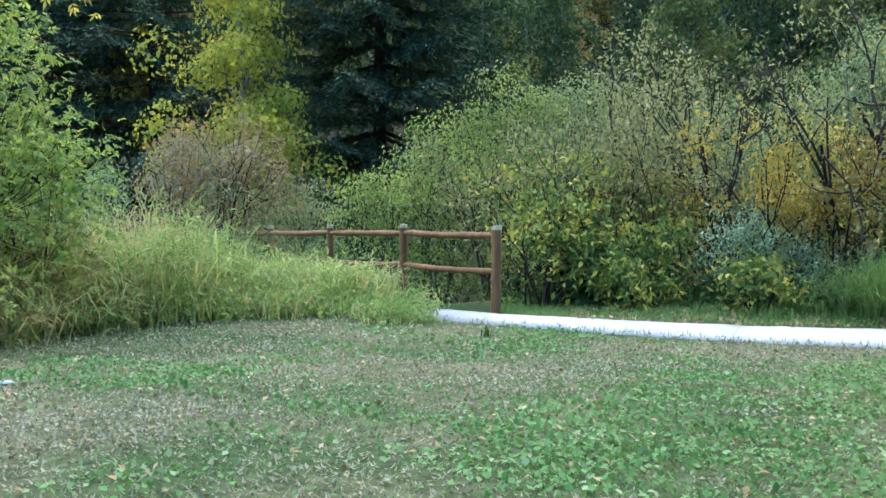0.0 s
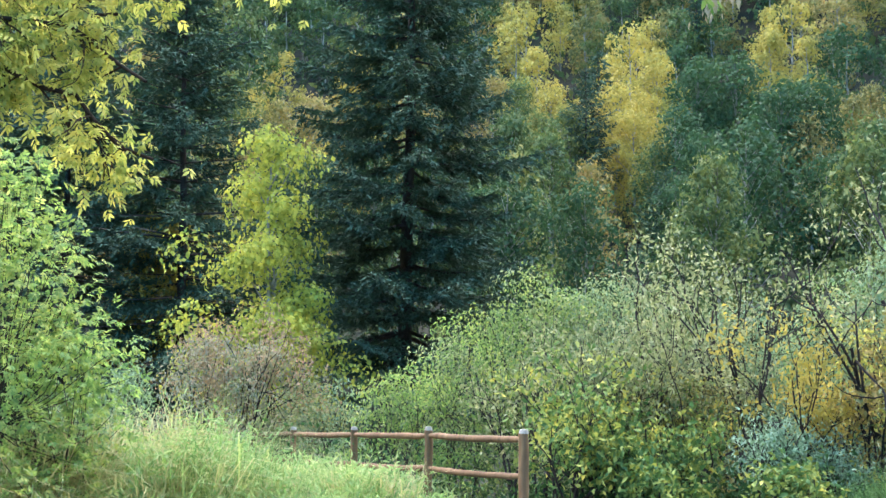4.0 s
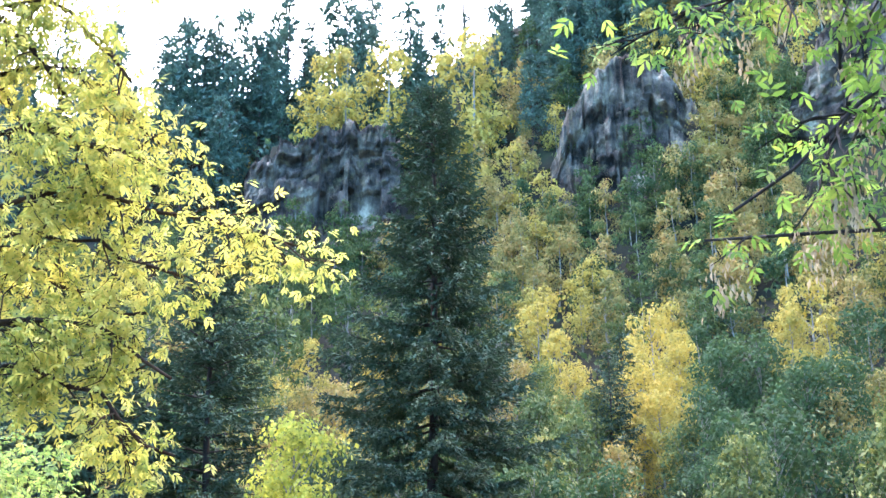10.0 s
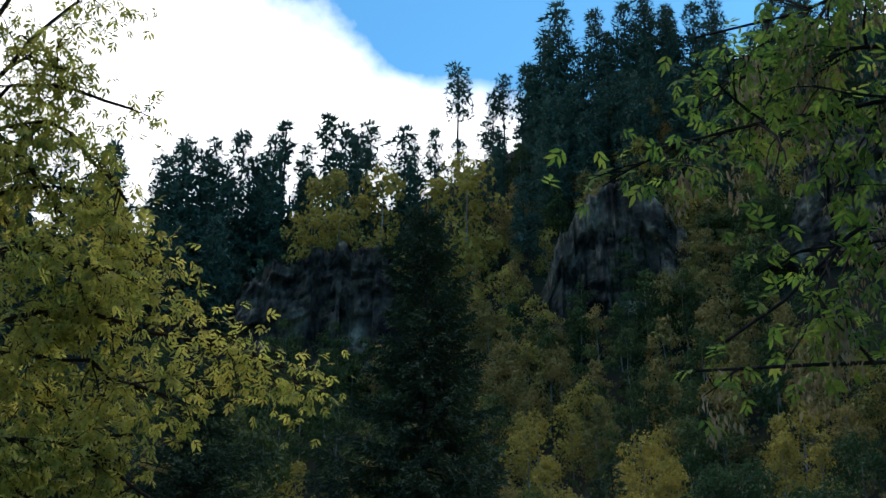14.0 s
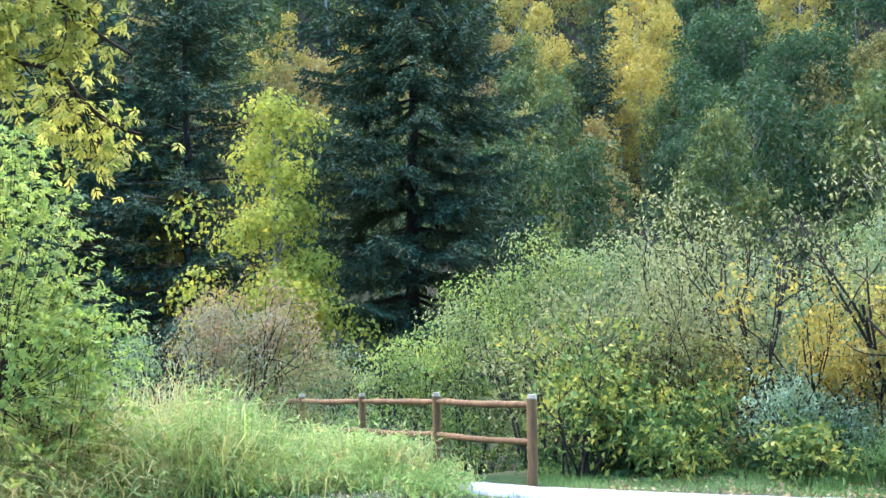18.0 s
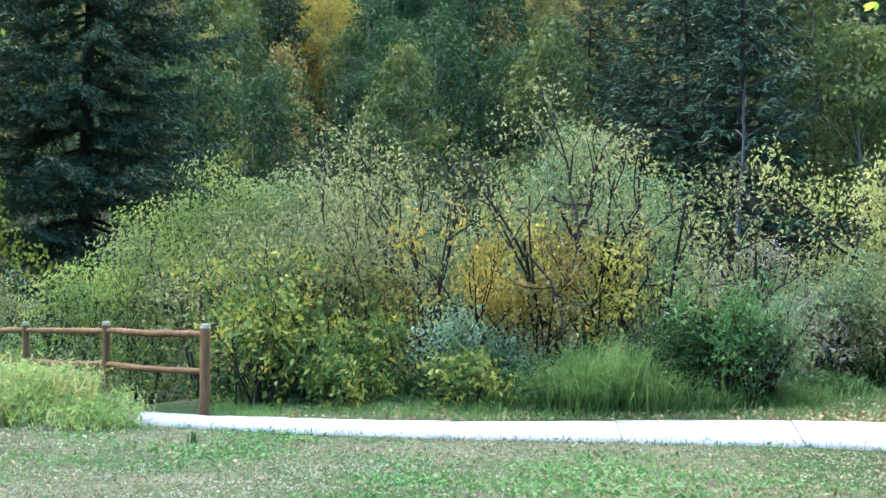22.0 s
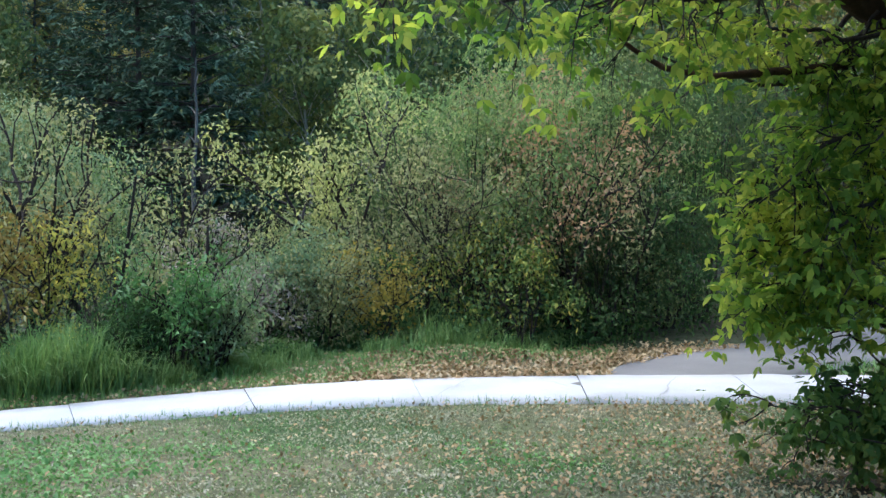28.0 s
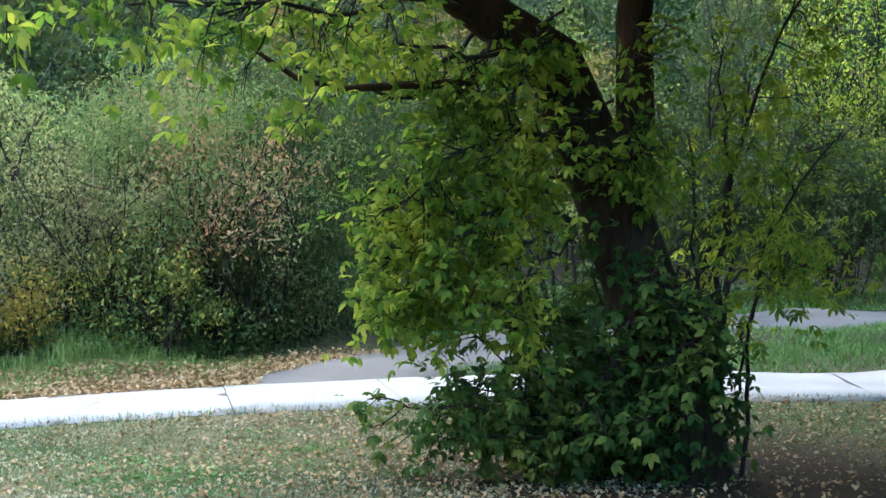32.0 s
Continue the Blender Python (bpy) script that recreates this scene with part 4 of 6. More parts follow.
protos = {}
for key, mat, words in (("green", L_ASPEN, "pale green aspen turning on the shaded slope"), ("deep", L_ASPEN_DEEP, "deep green leafy tree on the slope"),
                        ("gold", L_ASPEN_GOLD, "golden yellow autumn aspen on the slope"), ("olive", L_OLIVE, "olive and rust autumn tree on the slope")):
    protos[key] = [aspen("aspen_tree", 100 + 7 * i + len(key), 9.0, 1.9 + 0.25 * i, mat, 1500, 0.3, 0.12, words) for i in range(2)]
near_protos = {key: aspen("aspen_tree", 160 + len(key), 9.0, 2.1, mat, 3600, 0.21, 0.1, words, clumps=64)
               for key, mat, words in (("green", L_ASPEN, "pale green aspen at the foot of the slope"), ("deep", L_ASPEN_DEEP, "deep green leafy tree at the foot of the slope"),
                                       ("gold", L_ASPEN_GOLD, "golden yellow aspen at the foot of the slope"), ("olive", L_OLIVE, "olive and rust tree at the foot of the slope"))}
used = set()
woods = []  # the far trees, past counting


def slope_tree(key, az, d, size, rng):
    kind = 2 if d < 78 else int(rng.integers(0, 2))
    if d > 96 and (key, kind) in used:
        woods.append((key, kind, az, d, size, rng.uniform(0, 6.283)))
        return
    ob = near_protos[key] if d < 78 else protos[key][kind]
    if (key, kind) in used:
        put(ob, az, d, rng.uniform(0, 360), size, 0.3)
    else:
        used.add((key, kind))
        set_at(ob, az, d, rng.uniform(0, 360), size, 0.3)


def reach(az, el, height):
    """How far off a tree of that height stands whose top is seen at that angle."""
    for d in np.arange(40, 150, 0.5):
        x, y = polar(az, d)
        if gz(x, y) + height >= 2.2 + d * math.tan(radians(el)):
            return float(d)
    return 110.0


rngs = np.random.default_rng(8)
named = [
         ("gold", 1.19, 22.82, 1.0), ("gold", -0.46, 21.88, 0.9), ("gold", 2.76, 21.27, 0.9), ("gold", 4.61, 16.84, 0.7), ("gold", 2.29, 15.0, 0.85),
         ("gold", 3.22, 13.63, 0.85), ("gold", 4.0, 12.27, 0.7), ("gold", 7.84, 14.69, 1.0), ("gold", 8.99, 13.44, 0.85), ("gold", 7.14, 12.18, 0.9), ("gold", 8.0, 10.83, 0.8),
         ("gold", 15.45, 15.68, 0.95), ("gold", 14.5, 14.18, 0.8), ("gold", 16.14, 13.8, 0.8), ("gold", -10.17, 13.28, 0.55), ("olive", 0.41, 21.05, 0.8),
         ("olive", 4.12, 18.76, 0.75), ("olive", 1.83, 19.1, 0.8), ("olive", 5.84, 15.98, 0.75), ("olive", 18.07, 11.1, 0.8), ("olive", -7.75, 11.47, 0.8), ("olive", 9.33, 20.14, 0.9),
         ("olive", 11.31, 20.27, 0.9), ("olive", 12.83, 18.8, 0.9), ("olive", 8.9, 18.0, 0.9), ("olive", 11.01, 16.8, 0.8), ("olive", 5.81, 18.16, 0.8), ("olive", -12.87, 22.9, 0.7),
         ("olive", -3.06, 10.99, 0.9), ("olive", 17.34, 16.29, 0.9), ("olive", 1.11, 25.96, 0.8), ("olive", 16.06, 18.78, 0.9), ("olive", 9.53, 15.28, 0.8), ("deep", 10.97, 13.08, 1.0),
         ("deep", 12.84, 13.24, 1.0), ("deep", 14.8, 12.08, 1.0), ("deep", 16.34, 12.23, 1.0), ("deep", 10.01, 11.02, 0.9), ("deep", 13.34, 10.35, 1.0), ("deep", 17.84, 14.18, 0.9),
         ("green", 6.34, 14.88, 0.7), ("green", -10.96, 15.14, 1.0), ("green", -11.68, 13.23, 0.8), ("green", -7.72, 18.51, 0.9), ("green", -9.45, 18.73, 0.9), ("green", -9.94, 17.07, 0.9),
         ("green", -12.39, 15.89, 0.9), ("green", 7.1, 20.81, 0.8), ("green", 5.08, 20.91, 0.7), ("green", 8.39, 22.91, 0.5), ("green", 10.34, 15.24, 0.9), ("green", 0.34, 16.66, 0.9),
         ("green", 1.89, 10.7, 0.9), ("green", 4.91, 10.91, 0.8), ("green", 7.58, 19.43, 0.8), ("green", -7.08, 16.35, 0.9), ("green", -0.5, 17.77, 0.8), ("green", -14.2, 21.46, 0.7)]
for key, az, el, s in named:
    slope_tree(key, az, reach(az, el, 9.0 * s), s, rngs)
# golden aspens on the ground above the cliff
for az, el in ((-8.94, 26.79), (-7.59, 27.2), (-5.22, 27.59), (-0.69, 28.15), (-0.26, 25.98)):
    d = rngs.uniform(122, 126)
    slope_tree("gold", az, d, (2.5 + d * math.tan(radians(el)) - gz(*polar(az, d))) / 9.0, rngs)
for d in (44, 50, 56, 62, 69, 76, 84, 92, 100, 108, 114):
    n = int(0.0175 * 50 * d / (4.0 if d < 80 else 4.9))
    for k in range(n):
        az = -24 + 50 * (k + rngs.uniform(0.1, 0.9)) / n
        if 4.2 < az < 6.4 and 60 < d < 90 or az > 23.2 and d < 60 or 7.6 < az < 9.2 and d < 50:
            continue
        w = (0.6, 0.2, 0.1, 0.1) if az < 0 else ((0.3, 0.55, 0.03, 0.12) if d < 55 else (0.22, 0.12, 0.26, 0.40))
        size, d2 = rngs.uniform(0.65, 0.95), d + rngs.uniform(-3, 3)
        el = math.degrees(math.atan((gz(*polar(az, d2)) + 9 * size - 2.2) / d2))
        near = min(named, key=lambda q: math.hypot(q[1] - az, 1.2 * (q[2] - el)))
        key = "green" if near[0] == "olive" and d < 60 and rngs.uniform() < 0.7 else near[0]
        key = "green" if key == "olive" and rngs.uniform() < 0.35 else key
        key = "green" if key == "gold" and (d < 63 or abs(near[1] - az) > 1.3) else key
        key = key if math.hypot(near[1] - az, near[2] - el) < 2.2 else str(rngs.choice(["green", "deep", "gold", "olive"], p=w))
        slope_tree(key, az, d2, size, rngs)
for d in (41, 47, 54, 64):
    for k in range(13):
        az = 26 + 56 * (k + rngs.uniform(0.1, 0.9)) / 13
        if az < 27.8 and d < 60:
            continue
        slope_tree(str(rngs.choice(["green", "deep", "olive"], p=(0.35, 0.65, 0.0) if az < 42 else (0.2, 0.5, 0.3))), az, d + rngs.uniform(-3, 3), rngs.uniform(0.8, 1.15), rngs)
for d in (98, 104, 110, 115, 119, 123, 127, 131, 135, 139):
    for k in range(13):
        az = -1 + 26 * (k + rngs.uniform(0.1, 0.9)) / 13
        if 109 < d < 119 and (3.6 < az < 10.6 or az > 14):
            continue
        slope_tree(str(rngs.choice(["green", "olive", "gold", "deep"], p=(0.25, 0.40, 0.27, 0.08))), az, d, rngs.uniform(0.6, 0.95), rngs)

# ---- cliffs ----
# unseen trees added at the side of the big boxelder to block sky light
for az, d, s in ((93, 12.5, 0.95), (101, 15, 1.05), (110, 11, 0.95), (122, 13, 1.05), (86, 19, 0.9), (134, 12, 1.0), (104, 10.5, 0.9), (148, 13, 1.0)):
    put(protos["deep"][int(az) % 2], az, d, az * 13, s)


def dead_snag():
    rng = np.random.default_rng(61)
    root = tagged(new("dead_snag"), "grey bare dead trunk standing in the dark forest", "tree")
    x, y = polar(27.6, 37)
    z = gz(x, y)
    zz = np.linspace(-0.2, 6.8, 9)
    line = np.column_stack([x + 0.03 * zz + rng.normal(0, 0.03, 9), np.full(9, y), z + zz])
    v, f = tube_arrays([(line, np.linspace(0.1, 0.025, 9))], 7)
    piece("trunk", mesh_from("trunk", v, f, BARK_GREY, False), root)
    for k in range(9):
        i = int(rng.integers(3, 8))
        t = rng.uniform(0, 6.283)
        e = line[i] + np.array((math.cos(t), math.sin(t), 0.5)) * rng.uniform(0.4, 1.1)
        v, f = tube_arrays([(np.array([line[i], (line[i] + e) / 2 + (0, 0, 0.05), e]), np.array((0.025, 0.016, 0.006)))], 5)
        piece("branch", mesh_from("branch", v, f, BARK_GREY, False), root)


dead_snag()


def cliff(name, seed, a0, a1, near, el0, el1, label):
    """A rock face of upright buttresses and ledges between joints, its top running back into the hill."""
    rng = np.random.default_rng(seed)
    nu, nv = 150, 70
    az = np.linspace(a0, a1, nu)
    w = np.linspace(0, 1, nu)
    top = np.interp(w, np.linspace(0, 1, len(el1)), el1) + 0.22 * np.interp(w, np.linspace(0, 1, 24), rng.normal(size=24))
    wide = lambda n: np.sort(np.concatenate([[0], rng.uniform(0, 1, n - 1)]))
    tiers = [(wide(5), 0.9), (wide(13), 0.55), (wide(32), 0.25)]
    joints = [[wide(n) for _ in tier] for (tier, _), n in zip(tiers, (7, 17, 40))]
    depth = [[rng.uniform(-1, 1, n) for _ in tier] for (tier, _), n in zip(tiers, (7, 17, 40))]
    V = np.empty((nv + 6, nu, 3))
    for i in range(nv + 6):
        u = min(i / (nv - 1), 1.0)
        r = near + 3.2 * u + 0.5 * np.sin(w * 9 + seed) * (1 - u)
        for n, (tier, size) in enumerate(tiers):
            row = np.searchsorted(tier, u + 0.02 * np.sin(w[0] * 7), side="right") - 1
            col = np.searchsorted(joints[n][row], w + 0.02 * u * math.sin(seed + row), side="right") - 1
            r = r + size * depth[n][row][col]
            edge = np.abs(w - joints[n][row][col]) * (a1 - a0) * 2.0
            r = r + size * 0.4 * np.exp(-(edge / 0.12) ** 2)
        r = r + rng.normal(0, 0.07, nu)
        z = 2.2 + (near + 2) * np.tan(np.radians(el0 + (top - el0) * u))
        if i >= nv:
            r = r + (i - nv + 1) * 3.0
            z = z - 0.7 * (i - nv + 1)
        V[i] = np.column_stack([r * np.sin(np.radians(az)), r * np.cos(np.radians(az)), z])
    i, j = np.meshgrid(np.arange(nv + 5), np.arange(nu - 1), indexing="ij")
    F = np.stack([i * nu + j, i * nu + j + 1, (i + 1) * nu + j + 1, (i + 1) * nu + j], -1).reshape(-1, 4)
    return tagged(new(name, mesh_from(name, V.reshape(-1, 3), F, M_ROCK)), label, "cliff")


cliff("rock_cliff", 41, -12.6, -4.6, 114, 16.0, (21.6, 22.8, 23.4, 23.9, 24.1, 23.8), "dark grey limestone cliff with pale patches on the hillside")
cliff("rock_cliff", 42, 3.2, 11.0, 114.5, 18.0, (22.0, 25.0, 26.4, 26.8, 26.6, 25.6, 23.8), "tall grey limestone cliff below the ridge")
cliff("rock_cliff", 43, 14.5, 24.0, 116, 21.5, (24.0, 27.0, 28.4, 28.8), "dark shaded limestone cliff behind branches")
for k in range(30):
    slope_tree(str(rngs.choice(["olive", "green", "gold"], p=(0.5, 0.3, 0.2))), rngs.uniform(10.2, 15.5), rngs.uniform(108, 124), rngs.uniform(0.6, 0.9), rngs)
# trees at the foot of the cliffs and on their ledges
for key, az, el, s in (("olive", -12.7, 22.6, 0.8), ("green", -12.3, 21.2, 0.8), ("olive", 3.0, 24.4, 0.8), ("olive", 3.5, 25.6, 0.6), ("green", 10.9, 25.8, 0.7), ("olive", -11.9, 20.6, 0.7), ("green", -10.9, 19.3, 0.7), ("gold", -8.6, 21.6, 0.4), ("green", -7.4, 19.6, 0.8), ("green", -6.4, 20.2, 0.7), ("olive", -5.3, 21.4, 0.8), ("olive", -4.6, 23.6, 0.8),
                       ("green", 3.2, 22.6, 0.8), ("olive", 4.0, 23.8, 0.7), ("green", 5.0, 21.4, 0.7), ("olive", 6.0, 21.0, 0.7), ("deep", 7.6, 21.6, 0.8), ("green", 8.6, 22.8, 0.9), ("olive", 9.6, 22.6, 0.9), ("green", 10.5, 24.6, 0.9), ("olive", 11.4, 25.4, 0.9)):
    for dd in np.arange(112.6, 96, -0.4):
        if gz(*polar(az, dd)) + 9 * s <= 2.2 + dd * math.tan(radians(el)):
            break
    slope_tree(key, az, float(dd), s, rngs)


def mesh_arrays(me):
    v = np.empty(len(me.vertices) * 3, np.float32)
    me.vertices.foreach_get("co", v)
    f = np.empty(len(me.loops), np.int32)
    me.loops.foreach_get("vertex_index", f)
    return v.reshape(-1, 3), f.reshape(-1, 3)


def far_woods(key, mat, words):
    for name, bark in (("crown", mat), ("trunk", BARK_ASPEN)):
        got = [mesh_arrays(next(k for k in ob.children if k.name.split(".")[0] == name).data) for ob in protos[key]]
        items = []
        for k, kind, az, d, size, turn in woods:
            if k == key:
                v, f = got[kind]
                x, y = polar(az, d)
                c, s = math.cos(turn) * size, math.sin(turn) * size
                items.append((np.column_stack([v[:, 0] * c - v[:, 1] * s + x, v[:, 0] * s + v[:, 1] * c + y, v[:, 2] * size + gz(x, y) - 0.3]), f))
        if items:
            v, f = join_arrays(items)
            tagged(new("far_aspen_" + name, mesh_from("far_aspen_" + name, v, f, bark)), words, "woods", kind="stuff")


far_woods("green", L_ASPEN, "far green aspens high on the slope")
far_woods("deep", L_ASPEN_DEEP, "far deep green trees high on the slope")
far_woods("gold", L_ASPEN_GOLD, "far golden aspens high on the slope")
far_woods("olive", L_OLIVE, "far olive and rust trees high on the slope")


# ---- shrubs and small trees round the lawn ----
def at(az, d):
    return tuple(polar(az, d))


set_at(aspen("yellow_tree", 201, 8.4, 1.75, L_YELGREEN, 6400, 0.13, 0.12, "bright yellow small tree between two spruces", "", 44, False), -10.0, 31)
set_at(aspen("yellow_tree", 205, 5.6, 2.1, L_YELGREEN, 5600, 0.13, 0.05, "low spreading bright yellow tree below a spruce", "", 40, False), -9.8, 30.6)
def tall(az, d, el):
    """The height of a plant there whose top is seen at that angle."""
    return 2.2 + d * math.tan(radians(el)) - gz(*polar(az, d))


shrub("orange_shrub", 279, at(-11.0, 22.4), tall(-11.0, 22.4, 2.7), 4, 0.3, 1, 4, 0.08, L_ORANGE, label="upright shrub with orange-pink leaves", cloud=0.13, clumps=20, puff=0.18)
mound("rust_shrub", 210, at(-12.6, 23), tall(-12.6, 23, 0.3), 1.15, L_RUST, 70, 74, 0.07, 0.26, 6, "pinkish-brown shrub with reddening leaves", mix=L_ORANGE)
mound("rust_shrub", 211, at(-10.0, 22.5), tall(-10.0, 22.5, -0.4), 1.15, L_PALE, 70, 74, 0.07, 0.26, 6, "grey-green shrub with some brown leaves", mix=L_RUST)
mound("grey_shrub", 212, at(-7.6, 23.5), tall(-7.6, 23.5, -1.6), 1.2, L_WILLOW, 60, 44, 0.075, 0.26, 6, "low grey willow shrub behind the fence", mix=L_PALE)
shrub("grey_shrub", 213, at(-16.5, 25), 2.6, 8, 0.9, 1, 4, 0.08, L_WILLOW, label="grey-green willow shrub by the tall grass", cloud=0.15, clumps=52, puff=0.22)
mound("willow_shrub", 214, at(-3.4, 20.5), tall(-3.4, 20.5, -1.7), 0.95, L_LIMEBOX, 50, 52, 0.075, 0.27, 6, "light green shrub behind the fence", mix=L_GREYWIL)
mound("willow_shrub", 215, at(-0.5, 20.6), tall(-0.5, 20.6, 0.7), 1.15, L_LIMEBOX, 64, 52, 0.075, 0.28, 6, "light green shrub behind the fence", mix=L_GREYWIL)
# the thicket past the fence
mound("willow_shrub", 220, at(3.0, 20.5), tall(3.0, 20.5, 3.1), 1.5, L_LIME, 110, 58, 0.072, 0.3, 8, "yellow-green rounded willow shrub", mix=L_GREYWIL)
mound("willow_shrub", 221, at(6.4, 20.8), tall(6.4, 20.8, 3.4), 1.5, L_GREYWIL, 110, 56, 0.072, 0.3, 8, "tall rounded yellow-green willow shrub", mix=L_WILLOW)
mound("willow_shrub", 226, at(9.6, 20.6), tall(9.6, 20.6, 2.1), 1.4, L_GREYWIL, 90, 54, 0.075, 0.29, 8, "grey-green willow shrub in the thicket", mix=L_PALE)
mound("willow_shrub", 222, at(12.8, 21.2), tall(12.8, 21.2, 1.6), 1.4, L_WILLOW, 84, 54, 0.075, 0.29, 8, "light grey-green willow shrub in the thicket", mix=L_PALE)
mound("willow_shrub", 227, at(20.0, 21.3), tall(20.0, 21.3, 5.0), 1.7, L_WILLOW, 130, 56, 0.075, 0.3, 9, "large rounded grey-green willow shrub", mix=L_GREYWIL)
mound("willow_shrub", 228, at(16.6, 21.6), tall(16.6, 21.6, 2.8), 1.35, L_WILLOW, 84, 52, 0.075, 0.29, 8, "grey-green willow shrub in the thicket", mix=L_THICKET)
mound("willow_shrub", 229, at(23.4, 21.0), tall(23.4, 21.0, 3.2), 1.3, L_WILLOW, 84, 52, 0.075, 0.29, 8, "grey-green willow shrub in the thicket", mix=L_THICKET)
mound("willow_shrub", 281, at(6.6, 18.2), tall(6.6, 18.2, -0.6), 1.0, L_GREYWIL, 50, 46, 0.07, 0.26, 7, "grey-green willow shrub on thin dark stems", mix=L_PALE)
mound("willow_shrub", 282, at(10.4, 18.0), tall(10.4, 18.0, -1.2), 1.0, L_OLIVE, 46, 44, 0.07, 0.25, 7, "olive-green shrub on thin dark stems", mix=L_CURRANT)
for seed, az, d, el, count, wide, thick, leaf, slant, words in (
        (223, 4.6, 18.4, 3.0, 4, 0.5, 0.022, 5, (0, 0), "thin shrub with pale sparse leaves on dark stems"), (283, 7.6, 18.2, 3.2, 4, 0.5, 0.022, 5, (0, 0), "thin shrub with pale sparse leaves on dark stems"),
        (224, 10.9, 18.5, 7.0, 4, 0.42, 0.032, 8, (0.04, 0), "tall thin shrub with pale sparse leaves"), (225, 14.0, 19.0, 5.0, 4, 0.55, 0.03, 3, (0.05, 0), "bare twiggy shrub with few leaves"),
        (284, 2.0, 18.8, 1.4, 4, 0.5, 0.02, 4, (0, 0), "thin shrub with pale leaves beside the fence"),
        (294, 3.3, 18.0, 0.6, 4, 0.5, 0.018, 3, (0, 0), "thin dark-stemmed shrub with few leaves"), (295, 6.0, 17.7, 1.6, 4, 0.5, 0.02, 3, (0, 0), "thin dark-stemmed shrub with few leaves"),
        (296, 9.0, 17.8, 2.2, 4, 0.5, 0.02, 4, (0, 0), "thin dark-stemmed shrub with pale leaves"), (297, 12.4, 18.0, 3.4, 3, 0.5, 0.024, 4, (0, 0), "thin dark-stemmed shrub with pale leaves"),
        (298, 36.8, 19.6, 1.4, 4, 0.7, 0.026, 4, (0, 0), "dark spreading stems with few leaves"), (299, 40.2, 19.8, 4.4, 4, 0.45, 0.03, 4, (0, 0), "thin dark-stemmed tree with pale leaves"),
        (300, 48.8, 19.8, 3.6, 4, 0.45, 0.03, 4, (0, 0), "thin dark-stemmed tree with pale leaves")):
    shrub("sparse_tree", seed, at(az, d), tall(az, d, el), count, wide, 1, leaf, 0.085, L_PALE, stem_r=thick, label=words, cloud=0.12, lean=slant, bend=0.2)
shrub("currant_shrub", 230, at(4.5, 16.2), 1.6, 8, 0.8, 1, 3, 0.1, L_CURRANT, label="yellow and green leafy shrub beside the fence post", cloud=0.12, skirt=120, clumps=20, puff=0.22)
shrub("currant_shrub", 270, at(5.3, 16.8), 2.2, 7, 0.4, 1, 3, 0.1, L_CURRANT, label="tall yellow-leaved shrub beside the fence post", cloud=0.13, clumps=27, puff=0.22)
shrub("currant_shrub", 271, at(8.8, 15.7), 0.75, 7, 1.0, 1, 3, 0.1, L_CURRANT, label="small yellow-green bush at the path's edge", cloud=0.10, skirt=60, clumps=9, puff=0.22)
shrub("currant_shrub", 231, at(7.7, 16.5), 1.4, 8, 0.9, 1, 3, 0.1, L_CURRANT, label="green shrub with yellow and red leaves", cloud=0.13, skirt=120, clumps=18, puff=0.22)
shrub("currant_shrub", 232, at(9.9, 16.6), 1.3, 8, 0.9, 1, 3, 0.1, L_CURRANT, label="green shrub with reddening low leaves", cloud=0.13, skirt=80, clumps=16, puff=0.22)
shrub("gold_shrub", 233, at(16.2, 17.5), 2.9, 6, 0.7, 1, 4, 0.085, L_ASPEN_GOLD, label="golden-orange shrub on dark stems", cloud=0.14, clumps=58, puff=0.22)
shrub("gold_shrub", 234, at(18.6, 17.3), 2.8, 6, 0.6, 1, 4, 0.085, L_OLIVE, label="olive and orange shrub on dark stems", cloud=0.14, clumps=52, puff=0.22)
shrub("gold_shrub", 235, at(21.6, 17.2), 2.6, 6, 0.4, 1, 3, 0.075, L_YELLOW, label="small bright yellow sapling", cloud=0.12, clumps=52, puff=0.22)
shrub("silver_shrub", 236, at(14.3, 16.3), 1.35, 10, 1.0, 1, 3, 0.075, L_SILVER, label="silvery green low shrub with whitish leaves", cloud=0.13, wide=0.35, clumps=27, puff=0.22)
shrub("silver_shrub", 237, at(16.0, 16.6), 1.2, 9, 1.0, 1, 3, 0.075, L_SILVER, label="silvery green low shrub with whitish leaves", cloud=0.13, wide=0.35, clumps=24, puff=0.22)
shrub("currant_shrub", 273, at(14.9, 15.6), 0.8, 8, 1.1, 1, 3, 0.1, L_CURRANT, label="low shrub with green and reddish leaves", cloud=0.12, skirt=80, clumps=10, puff=0.22)
shrub("hawthorn_tree", 240, at(23.4, 17.6), tall(23.4, 17.6, 7.6), 3, 0.55, 1, 9, 0.085, L_PALE, stem_r=0.055, label="dark-stemmed small tree with pale sparse leaves", cloud=0.13, lean=(0.12, 0), bend=0.2)
shrub("hawthorn_tree", 241, at(27.2, 18.4), tall(27.2, 18.4, 4.8), 3, 0.7, 1, 3, 0.08, L_PALE, stem_r=0.045, label="dark-stemmed small tree with pale sparse leaves", cloud=0.13, lean=(0.1, 0), bend=0.2)
shrub("hawthorn_tree", 285, at(20.4, 17.6), tall(20.4, 17.6, 4.6), 3, 0.25, 1, 5, 0.08, L_PALE, stem_r=0.05, label="dark slanting stems with a few pale leaves", cloud=0.12, lean=(-0.42, 0), bend=0.14)
